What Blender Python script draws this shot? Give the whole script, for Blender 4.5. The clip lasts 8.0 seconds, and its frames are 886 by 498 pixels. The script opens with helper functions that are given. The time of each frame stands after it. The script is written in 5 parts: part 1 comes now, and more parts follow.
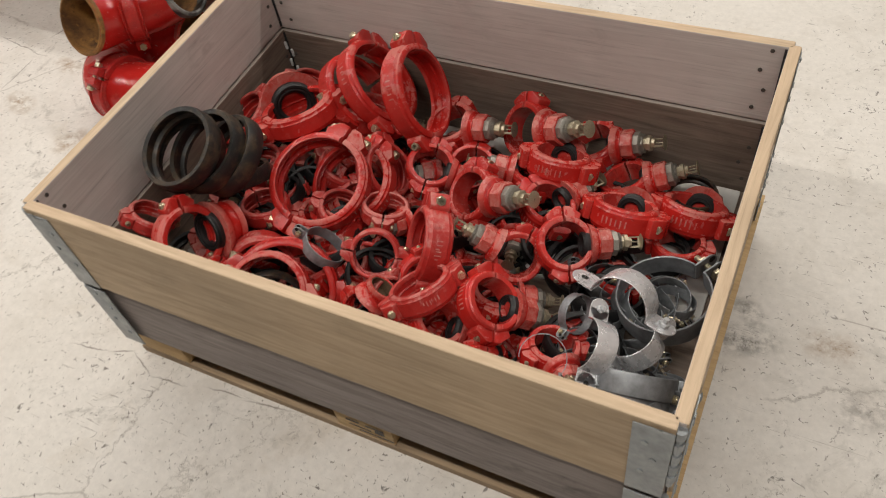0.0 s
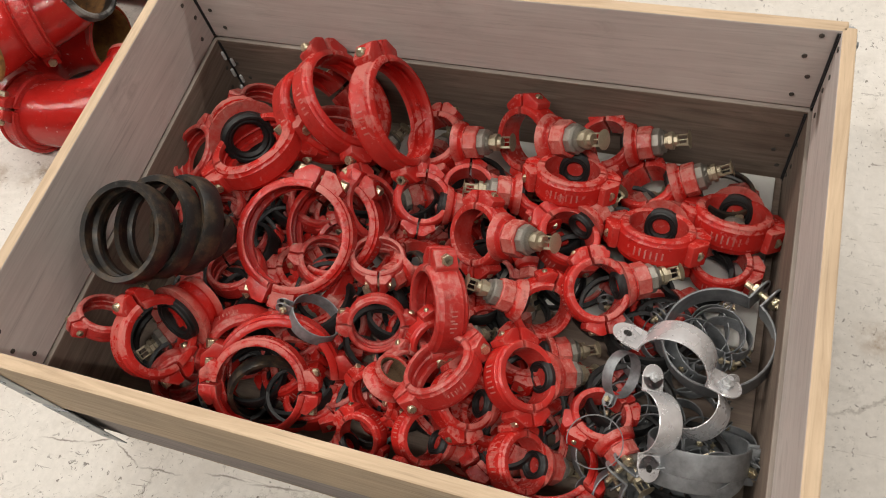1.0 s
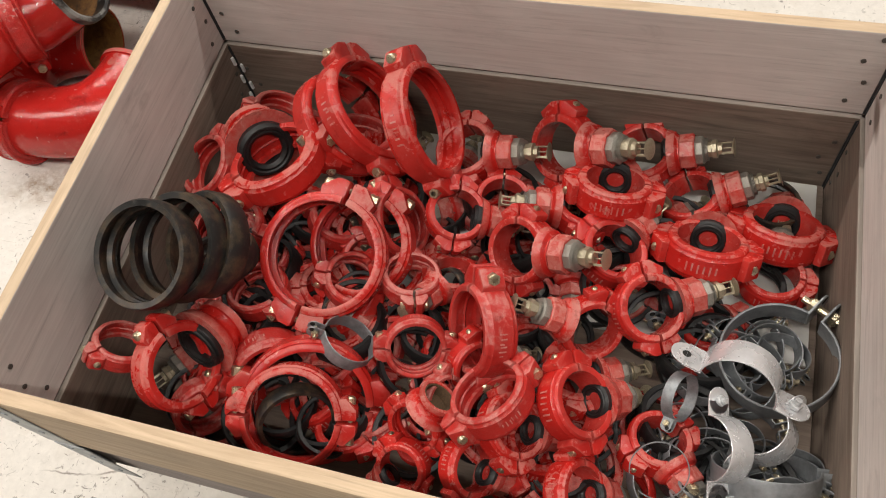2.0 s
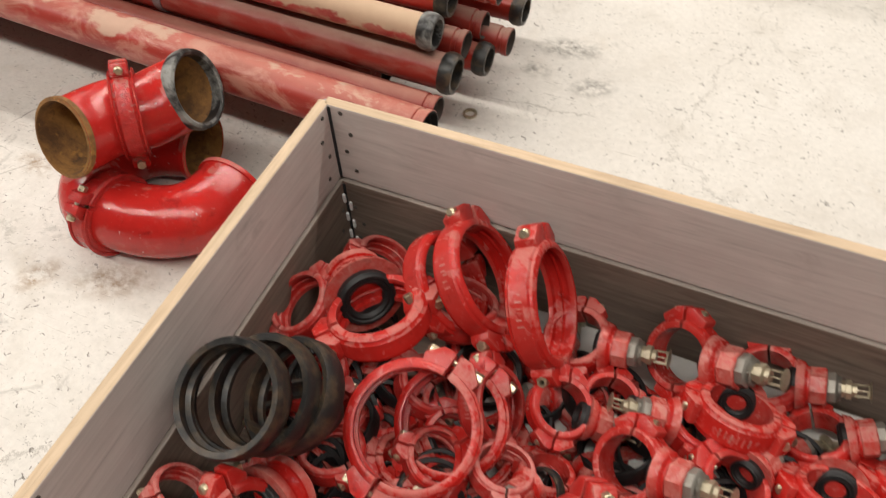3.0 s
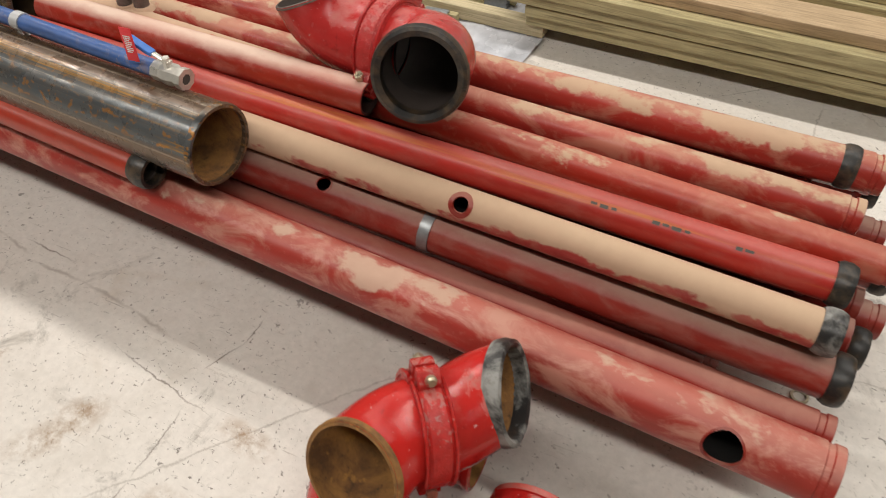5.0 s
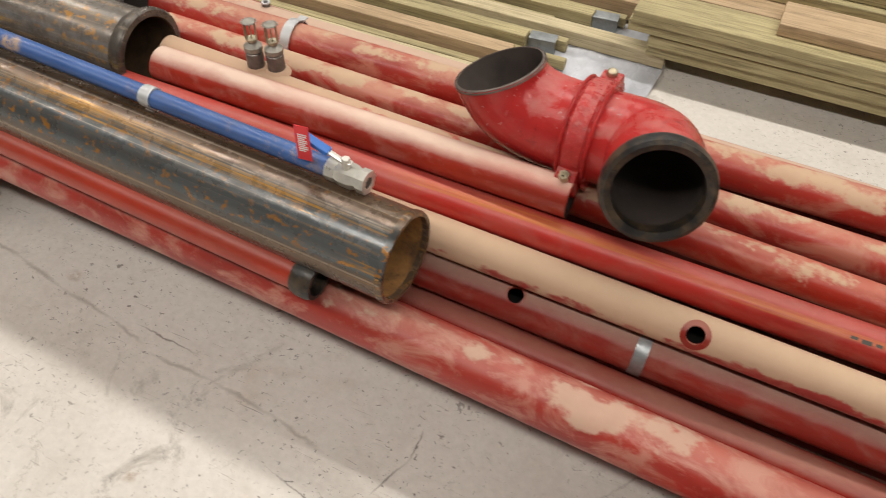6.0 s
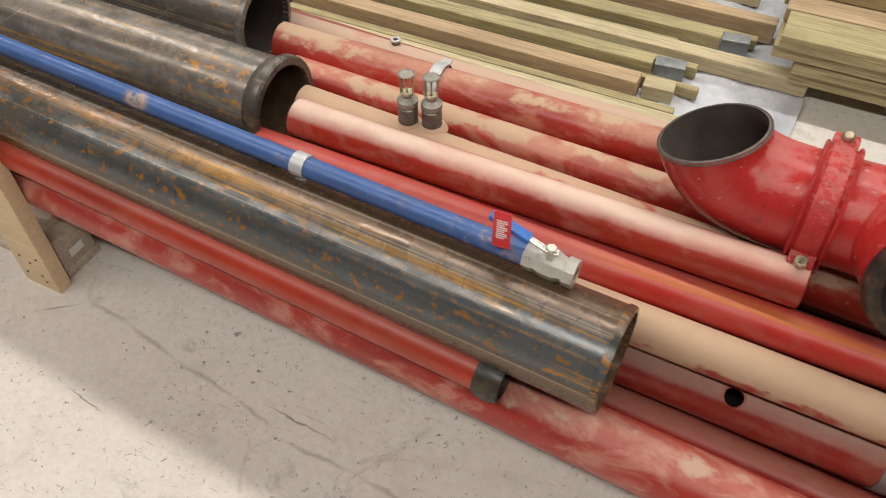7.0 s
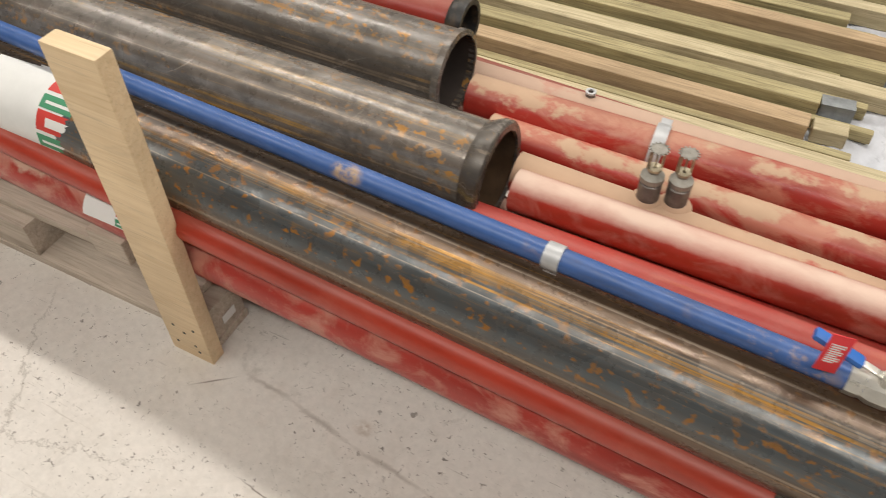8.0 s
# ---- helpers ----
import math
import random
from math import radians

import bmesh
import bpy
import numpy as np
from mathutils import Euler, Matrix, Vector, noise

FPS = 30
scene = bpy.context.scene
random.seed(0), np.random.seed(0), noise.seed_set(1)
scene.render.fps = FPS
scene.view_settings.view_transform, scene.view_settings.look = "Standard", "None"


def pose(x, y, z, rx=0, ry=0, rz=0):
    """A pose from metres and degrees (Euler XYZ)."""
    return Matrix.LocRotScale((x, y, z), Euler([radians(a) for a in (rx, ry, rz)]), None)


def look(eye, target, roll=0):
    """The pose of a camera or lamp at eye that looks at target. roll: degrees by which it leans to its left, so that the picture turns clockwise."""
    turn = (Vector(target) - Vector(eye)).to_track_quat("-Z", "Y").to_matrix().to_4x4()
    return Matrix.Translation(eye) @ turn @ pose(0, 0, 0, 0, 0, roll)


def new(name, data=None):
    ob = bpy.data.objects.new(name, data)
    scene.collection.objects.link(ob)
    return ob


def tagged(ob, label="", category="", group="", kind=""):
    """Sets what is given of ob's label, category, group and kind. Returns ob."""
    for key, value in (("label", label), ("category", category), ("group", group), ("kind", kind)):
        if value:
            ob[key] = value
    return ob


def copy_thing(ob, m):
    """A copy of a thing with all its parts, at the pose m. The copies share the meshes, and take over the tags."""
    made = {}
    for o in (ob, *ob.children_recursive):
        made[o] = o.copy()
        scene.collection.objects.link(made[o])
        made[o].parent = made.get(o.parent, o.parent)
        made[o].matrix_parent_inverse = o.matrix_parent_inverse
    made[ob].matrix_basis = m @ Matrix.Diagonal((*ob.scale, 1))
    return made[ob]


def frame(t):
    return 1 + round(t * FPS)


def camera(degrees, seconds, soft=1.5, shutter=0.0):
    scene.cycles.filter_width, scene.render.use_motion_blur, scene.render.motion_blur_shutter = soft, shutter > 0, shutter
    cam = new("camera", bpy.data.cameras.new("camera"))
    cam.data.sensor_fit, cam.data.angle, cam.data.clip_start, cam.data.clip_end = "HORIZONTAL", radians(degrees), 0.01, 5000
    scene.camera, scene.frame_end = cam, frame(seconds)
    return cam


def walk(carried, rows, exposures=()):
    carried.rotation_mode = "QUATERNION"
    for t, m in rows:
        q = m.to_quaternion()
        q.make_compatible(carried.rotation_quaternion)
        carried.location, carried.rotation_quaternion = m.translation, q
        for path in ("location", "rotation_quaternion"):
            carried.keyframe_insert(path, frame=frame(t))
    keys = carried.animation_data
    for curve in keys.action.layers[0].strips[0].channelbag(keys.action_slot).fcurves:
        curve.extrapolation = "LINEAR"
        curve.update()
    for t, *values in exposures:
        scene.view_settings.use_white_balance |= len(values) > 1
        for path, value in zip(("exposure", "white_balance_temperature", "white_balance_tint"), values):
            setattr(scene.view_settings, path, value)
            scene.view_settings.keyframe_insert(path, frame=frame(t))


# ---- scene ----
cam = camera(59.4, 8.0, soft=1.0, shutter=0.2)
EXPOSURES = ((0, -0.15), (0.6, -0.05), (1.0, 0.02), (2.5, 0.2), (3.0, 0.15), (4.0, 0.0), (4.5, -0.08), (6.5, -0.05), (8.0, -0.06))
PATH = [
    (0, (1.218, -0.483, 1.453), (0.505, 0.572, -0.089), -11.4),
    (0.5, (1.102, -0.259, 1.448), (0.47, 0.705, -0.187), -14.9),
    (1, (1.007, -0.168, 1.455), (0.448, 0.694, -0.261), -18.4),
    (1.2, (0.966, -0.158, 1.443), (0.437, 0.68, -0.294), -19.1),
    (2.3, (0.834, -0.142, 1.42), (0.376, 0.797, -0.285), -12.9),
    (2.5, (0.803, -0.142, 1.413), (0.322, 0.868, -0.245), -9.3),
    (3, (0.669, -0.089, 1.408), (0.096, 1.047, -0.135), -3.4),
    (3.5, (0.459, 0.03, 1.416), (-0.192, 1.229, -0.047), -0.6),
    (4, (0.219, 0.073, 1.4), (-0.457, 1.308, -0.021), -0.5),
    (4.5, (0.001, 0.121, 1.382), (-0.665, 1.395, -0.008), -0.7),
    (4.7, (-0.076, 0.148, 1.371), (-0.752, 1.433, -0.004), -0.9),
    (5.8, (-0.657, 0.35, 1.443), (-1.206, 1.588, -0.029), 1.7),
    (6, (-0.761, 0.349, 1.45), (-1.325, 1.579, -0.023), 1.3),
    (6.5, (-0.965, 0.38, 1.439), (-1.562, 1.585, -0.042), 0.0),
    (7, (-1.133, 0.451, 1.411), (-1.738, 1.645, -0.075), -0.6),
    (7.5, (-1.325, 0.484, 1.419), (-1.933, 1.664, -0.077), -0.9),
    (8, (-1.579, 0.481, 1.402), (-2.197, 1.655, -0.094), -0.8),
]
walk(cam, [(t, look(eye, target, roll)) for t, eye, target, roll in PATH], EXPOSURES)


# ---- light ----
world = bpy.data.worlds.new("hall_air")
scene.world = world
world.use_nodes = True
world.node_tree.nodes["Background"].inputs[0].default_value = (0.9, 0.95, 1.0, 1)
world.node_tree.nodes["Background"].inputs[1].default_value = 0.01
LAMP_Z = 4.6


def ceiling_lamp(x, y, length, power, wide=0.16):
    data = bpy.data.lights.new("tube_light", "AREA")
    data.shape, data.size, data.size_y, data.energy, data.color = "RECTANGLE", length, wide, power, (1.0, 0.945, 0.87)
    ob = new("tube_light", data)
    ob.matrix_world = pose(x, y, LAMP_Z - 0.03)
    return ob


LAMPS = [(-2.0, 3.1, 12.0, 325), (-2.0, -1.1, 12.0, 310), (-2.0, 7.6, 12.0, 245)]
LAMP_WIDE = {7.6: 1.2}
for lx, ly, ll, lp in LAMPS:
    ceiling_lamp(lx, ly, ll, lp, LAMP_WIDE.get(ly, 0.16))
EXPOSURE = 0.0
scene.view_settings.exposure = EXPOSURE


# ---- materials ----
def mat(name, build, rough=0.6, metal=0.0):
    m = bpy.data.materials.new(name)
    m.use_nodes = True
    nt = m.node_tree
    b = nt.nodes["Principled BSDF"]
    b.inputs["Roughness"].default_value, b.inputs["Metallic"].default_value = rough, metal
    build(Nodes(nt, b))
    return m


class Nodes:
    """Short-hand for building node trees."""

    def __init__(self, nt, b):
        self.nt, self.b = nt, b
        self.co = nt.nodes.new("ShaderNodeTexCoord")
        self.info = nt.nodes.new("ShaderNodeObjectInfo")

    def link(self, a, b):
        self.nt.links.new(a, b)

    def spot(self, scale=(1, 1, 1), shift=True, kind="Object"):
        m = self.nt.nodes.new("ShaderNodeMapping")
        m.inputs["Scale"].default_value = scale
        self.link(self.co.outputs[kind], m.inputs["Vector"])
        if shift:
            k = self.nt.nodes.new("ShaderNodeVectorMath")
            k.operation = "SCALE"
            k.inputs[0].default_value = (13.0, 7.0, 5.0)
            self.link(self.info.outputs["Random"], k.inputs["Scale"])
            self.link(k.outputs[0], m.inputs["Location"])
        return m.outputs[0]

    def noise(self, at, scale, detail=5.0, rough=0.6, twist=0.0):
        n = self.nt.nodes.new("ShaderNodeTexNoise")
        n.inputs["Scale"].default_value, n.inputs["Detail"].default_value = scale, detail
        n.inputs["Roughness"].default_value, n.inputs["Distortion"].default_value = rough, twist
        self.link(at, n.inputs["Vector"])
        return n.outputs[0]

    def voro(self, at, scale, feature="DISTANCE_TO_EDGE", rand=1.0):
        n = self.nt.nodes.new("ShaderNodeTexVoronoi")
        n.feature = feature
        n.inputs["Scale"].default_value, n.inputs["Randomness"].default_value = scale, rand
        self.link(at, n.inputs["Vector"])
        return n.outputs["Distance"]

    def ramp(self, fac, *stops):
        r = self.nt.nodes.new("ShaderNodeValToRGB")
        e = r.color_ramp.elements
        while len(e) < len(stops):
            e.new(0.5)
        for s, (p, c) in zip(e, stops):
            s.position = p
            s.color = (c, c, c, 1) if isinstance(c, (int, float)) else (*c, 1)
        self.link(fac, r.inputs[0])
        return r.outputs[0]

    def mix(self, fac, a, b, how="MIX"):
        m = self.nt.nodes.new("ShaderNodeMix")
        m.data_type, m.blend_type = "RGBA", how
        for sock, v in ((m.inputs[0], fac), (m.inputs[6], a), (m.inputs[7], b)):
            if isinstance(v, (int, float)):
                sock.default_value = v
            elif isinstance(v, tuple):
                sock.default_value = (*v, 1)
            else:
                self.link(v, sock)
        return m.outputs[2]

    def math(self, op, a, b=0.5):
        m = self.nt.nodes.new("ShaderNodeMath")
        m.operation = op
        m.use_clamp = True
        for sock, v in zip(m.inputs, (a, b)):
            if isinstance(v, (int, float)):
                sock.default_value = v
            else:
                self.link(v, sock)
        return m.outputs[0]

    def near(self, at, x, y, size, blur=0.5, stretch=1.0, turn=0.0):
        """1 at a place on the floor, falling to 0 at the given distance with an uneven edge."""
        m = self.nt.nodes.new("ShaderNodeMapping")
        m.vector_type = "TEXTURE"
        m.inputs["Location"].default_value = (x, y, 0)
        m.inputs["Rotation"].default_value = (0, 0, radians(turn))
        m.inputs["Scale"].default_value = (size * stretch, size, 1)
        self.link(at, m.inputs["Vector"])
        k = self.nt.nodes.new("ShaderNodeVectorMath")
        k.operation = "LENGTH"
        self.link(m.outputs[0], k.inputs[0])
        return self.ramp(k.outputs["Value"], (1.0 - blur, 1.0), (1.0, 0.0))

    def up(self):
        g = self.nt.nodes.new("ShaderNodeNewGeometry")
        s = self.nt.nodes.new("ShaderNodeSeparateXYZ")
        self.link(g.outputs["Normal"], s.inputs[0])
        return s.outputs[2]

    def sharp(self):
        return self.nt.nodes.new("ShaderNodeNewGeometry").outputs["Pointiness"]

    def colour(self, c):
        self.link(c, self.b.inputs["Base Color"])

    def rough(self, r):
        self.link(r, self.b.inputs["Roughness"])

    def bump(self, h, strength=0.3, depth=0.002):
        b = self.nt.nodes.new("ShaderNodeBump")
        b.inputs["Strength"].default_value, b.inputs["Distance"].default_value = strength, depth
        self.link(h, b.inputs["Height"])
        self.link(b.outputs[0], self.b.inputs["Normal"])


OIL, BROWN, GREYED = (0.10, 0.088, 0.075), (0.30, 0.20, 0.12), (0.22, 0.20, 0.18)
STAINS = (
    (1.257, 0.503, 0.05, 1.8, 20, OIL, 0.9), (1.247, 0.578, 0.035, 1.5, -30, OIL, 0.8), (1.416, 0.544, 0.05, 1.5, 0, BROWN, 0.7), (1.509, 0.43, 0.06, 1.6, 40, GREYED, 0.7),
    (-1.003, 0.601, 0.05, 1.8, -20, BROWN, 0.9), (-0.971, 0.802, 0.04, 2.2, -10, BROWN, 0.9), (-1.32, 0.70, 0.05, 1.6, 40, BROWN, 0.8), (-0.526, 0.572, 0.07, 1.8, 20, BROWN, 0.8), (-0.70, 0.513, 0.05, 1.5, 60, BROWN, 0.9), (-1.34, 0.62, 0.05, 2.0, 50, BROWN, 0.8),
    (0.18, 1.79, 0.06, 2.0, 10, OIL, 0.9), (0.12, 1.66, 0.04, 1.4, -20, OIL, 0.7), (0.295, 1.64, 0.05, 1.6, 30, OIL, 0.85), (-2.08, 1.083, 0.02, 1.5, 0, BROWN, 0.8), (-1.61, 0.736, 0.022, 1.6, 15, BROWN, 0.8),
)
SMEARS = ((-1.684, 0.982, 0.1, 1), (-1.511, 0.975, 0.1, -5), (-1.364, 0.956, 0.08, -11), (-2.307, 1.074, 0.075, -4), (-2.166, 1.055, 0.095, -10), (-1.993, 1.03, 0.105, -6), (-1.853, 1.008, 0.065, -14))
CRACKS = (
    (-1.129, 1.04, 0.05, -90), (-1.147, 0.95, 0.06, -111), (-1.129, 0.716, 0.10, -85), (-1.124, 0.572, 0.055, -95), (-1.225, 0.838, 0.179, -10), (-1.759, 1.03, 0.101, -3),
    (-2.422, 1.033, 0.056, 38), (-2.19, 0.876, 0.064, -8), (-0.123, -0.039, 0.062, 8), (-0.038, -0.019, 0.036, 23), (0.031, -0.026, 0.05, -26), (0.121, -0.041, 0.055, 5), (0.264, -0.017, 0.06, 5), (0.372, -0.009, 0.072, 8),
)


def concrete(n):
    at = n.spot(shift=False)
    base = n.ramp(n.noise(at, 1.3, 6, 0.6), (0.3, (0.62, 0.58, 0.53)), (0.7, (0.715, 0.68, 0.635)))
    fine = n.ramp(n.noise(at, 60, 4, 0.7), (0.3, 0.91), (0.7, 1.05))
    c = n.mix(1.0, base, fine, "MULTIPLY")
    warm = n.ramp(n.noise(at, 3.1, 6, 0.65, 0.6), (0.60, 0.0), (0.76, 0.3))
    c = n.mix(warm, c, (0.40, 0.30, 0.18))
    grime = n.math("MULTIPLY", n.ramp(n.noise(at, 5.5, 8, 0.75, 1.2), (0.57, 0.0), (0.70, 0.7)), n.ramp(n.noise(at, 0.9, 3), (0.42, 0.0), (0.60, 1.0)))
    c = n.mix(grime, c, (0.20, 0.18, 0.155))
    specks = n.math("MULTIPLY", n.ramp(n.noise(at, 42, 3, 0.6, 1.5), (0.655, 0.0), (0.70, 0.85)), n.ramp(n.noise(at, 4, 3), (0.40, 0.0), (0.56, 1.0)))
    c = n.mix(specks, c, (0.13, 0.115, 0.10))
    bent = n.mix(0.22, at, n.noise(at, 5, 9, 0.75, 0.0), "ADD")
    crack = n.ramp(n.voro(bent, 1.1), (0.0, 0.5), (0.0030, 0.0))
    crack = n.math("MULTIPLY", crack, n.ramp(n.noise(at, 1.9, 3), (0.43, 0.0), (0.52, 1.0)))
    c = n.mix(crack, c, (0.20, 0.17, 0.14))
    for turn, tight in ((0.6, 0.0), (-0.5, 0.015), (1.4, 0.02)):
        scratch_at = n.nt.nodes.new("ShaderNodeMapping")
        scratch_at.inputs["Rotation"].default_value = (0, 0, turn)
        scratch_at.inputs["Scale"].default_value = (1.0, 24.0, 1.0)
        n.link(at, scratch_at.inputs["Vector"])
        scr = n.math("MULTIPLY", n.ramp(n.noise(scratch_at.outputs[0], 4.0, 4, 0.65, 0.9), (0.665 + tight, 0.0), (0.69 + tight, 0.5)), n.ramp(n.noise(at, 2.3, 3), (0.46, 0.0), (0.58, 1.0)))
        c = n.mix(scr, c, (0.28, 0.24, 0.20))
    chips = n.math("MULTIPLY", n.ramp(n.noise(at, 80, 3, 0.6, 0.8), (0.645, 0.0), (0.68, 0.9)), n.ramp(n.noise(at, 2.2, 4, 0.6), (0.38, 0.15), (0.56, 1.0)))
    c = n.mix(chips, c, (0.16, 0.14, 0.12))
    for turn in (0.25, -1.1):
        hair_at = n.nt.nodes.new("ShaderNodeMapping")
        hair_at.inputs["Rotation"].default_value = (0, 0, turn)
        hair_at.inputs["Scale"].default_value = (1.0, 14.0, 1.0)
        n.link(at, hair_at.inputs["Vector"])
        hair = n.math("MULTIPLY", n.ramp(n.noise(hair_at.outputs[0], 11.0, 3, 0.6, 0.6), (0.69, 0.0), (0.71, 0.65)), n.ramp(n.noise(at, 1.7, 3), (0.44, 0.0), (0.56, 1.0)))
        c = n.mix(hair, c, (0.21, 0.18, 0.155))
    cloud = n.ramp(n.noise(at, 7.0, 7, 0.7, 0.5), (0.50, 0.0), (0.68, 0.35))
    c = n.mix(cloud, c, (0.50, 0.455, 0.40))
    ragged = n.ramp(n.noise(at, 26, 7, 0.72), (0.42, 0.0), (0.60, 1.0))
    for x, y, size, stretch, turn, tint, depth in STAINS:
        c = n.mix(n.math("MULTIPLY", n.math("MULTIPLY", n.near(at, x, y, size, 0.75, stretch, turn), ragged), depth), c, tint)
    wavy = n.mix(0.024, at, n.noise(at, 18, 6, 0.7), "ADD")
    for rows, wide, tint, depth in ((SMEARS, 0.007, (0.36, 0.32, 0.28), 0.7), (CRACKS, 0.0028, (0.20, 0.17, 0.145), 0.9)):
        for x, y, half, turn in rows:
            line = n.near(wavy, x + 0.012, y + 0.012, wide, 0.8, half / wide, turn)
            c = n.mix(n.math("MULTIPLY", line, depth), c, tint)
    n.colour(c)
    n.rough(n.ramp(n.noise(at, 8, 5), (0.3, 0.42), (0.7, 0.68)))
    n.bump(n.math("SUBTRACT", n.noise(at, 90, 5, 0.7), n.math("MULTIPLY", crack, 0.8)), 0.18, 0.002)


def wood(dark, light, stain=(0.10, 0.075, 0.055), grain=(1.5, 22, 22), amount=0.5, knots=True, stripes=0.0):
    def build(n):
        at = n.spot(grain)
        flat = n.spot()
        g = n.noise(at, 3.0, 7, 0.62, 1.2)
        c = n.mix(n.ramp(g, (0.32, 0.0), (0.68, 1.0)), dark, light)
        tone = n.ramp(n.noise(flat, 2.6, 4), (0.3, 0.82), (0.7, 1.08))
        c = n.mix(1.0, c, tone, "MULTIPLY")
        mark = n.ramp(n.noise(n.spot((3, 10, 10)), 1.6, 6, 0.65, 1.0), (0.60, 0.0), (0.76, amount))
        c = n.mix(mark, c, stain)
        spill = n.ramp(n.noise(n.spot((1.2, 2.5, 2.5)), 4.5, 7, 0.7, 0.4), (0.56, 0.0), (0.72, 0.35))
        c = n.mix(spill, c, tuple(0.55 * v for v in dark))
        stripe = n.ramp(n.noise(n.spot((0.8, 20, 20)), 4.0, 6, 0.65, 1.6), (0.52, 0.0), (0.66, stripes))
        c = n.mix(stripe, c, tuple(0.62 * v for v in dark))
        pores = n.ramp(n.noise(n.spot((4, 90, 90)), 2.0, 4, 0.6), (0.56, 0.0), (0.70, 0.35))
        c = n.mix(pores, c, tuple(0.5 * v for v in dark))
        if knots:
            k = n.ramp(n.voro(n.spot((2.2, 7.0, 7.0)), 1.0, "F1"), (0.06, 0.8), (0.12, 0.0))
            c = n.mix(k, c, stain)
        n.colour(c)
        n.bump(g, 0.25, 0.0015)
    return build


def chipped_paint(red, dust, cover, gloss=0.35, scale=9.0, k=1.0, drops=0.0, edges=0.0, lumps=0.0):
    """Red paint with settled dust, rubbed patches and grime."""
    def build(n):
        at = n.spot()
        c = n.mix(n.ramp(n.noise(at, 7 * k, 5), (0.3, 0.0), (0.75, 1.0)), red, tuple(v * 0.62 for v in red))
        rub = n.ramp(n.noise(at, 38 * k, 7, 0.7), (0.56, 0.0), (0.74, 0.40))
        c = n.mix(rub, c, tuple(0.55 * a + 0.45 * b for a, b in zip(red, dust)))
        each = n.math("MULTIPLY", n.info.outputs["Random"], 0.22)
        lie = n.math("ADD", each, n.math("ADD", n.math("MULTIPLY", n.up(), 0.30), n.noise(at, scale, 6, 0.62, 0.5)))
        d = n.ramp(lie, (cover, 0.0), (cover + 0.30, 0.62))
        d = n.math("MULTIPLY", d, n.ramp(n.noise(at, scale * 9, 7, 0.72, 0.3), (0.34, 0.35), (0.62, 1.0)))
        c = n.mix(d, c, dust)
        if edges:
            worn = n.math("MULTIPLY", n.ramp(n.sharp(), (0.545, 0.0), (0.64, edges)), n.ramp(n.noise(at, 3.5, 6, 0.7), (0.36, 0.25), (0.62, 1.0)))
            c = n.mix(worn, c, dust)
        if drops:
            spots = n.ramp(n.noise(at, 70, 5, 0.7, 0.2), (0.655, 0.0), (0.69, drops))
            c = n.mix(spots, c, (0.62, 0.50, 0.46))
        grime = n.ramp(n.noise(at, 24 * k, 6, 0.7, 0.4), (0.58, 0.0), (0.72, 0.65))
        c = n.mix(grime, c, tuple(0.25 * v for v in red))
        n.colour(c)
        n.rough(n.ramp(d, (0.0, gloss), (0.8, 0.85)))
        relief = n.noise(at, 55 * k, 6, 0.7)
        if lumps:
            relief = n.math("ADD", n.math("MULTIPLY", relief, 0.25), n.math("MULTIPLY", n.noise(at, 26, 3, 0.5), lumps))
        n.bump(relief, 0.5 if lumps else 0.22, 0.0015 / max(k, 0.06) * 0.6 if k < 1 else (0.006 if lumps else 0.0015))
    return build


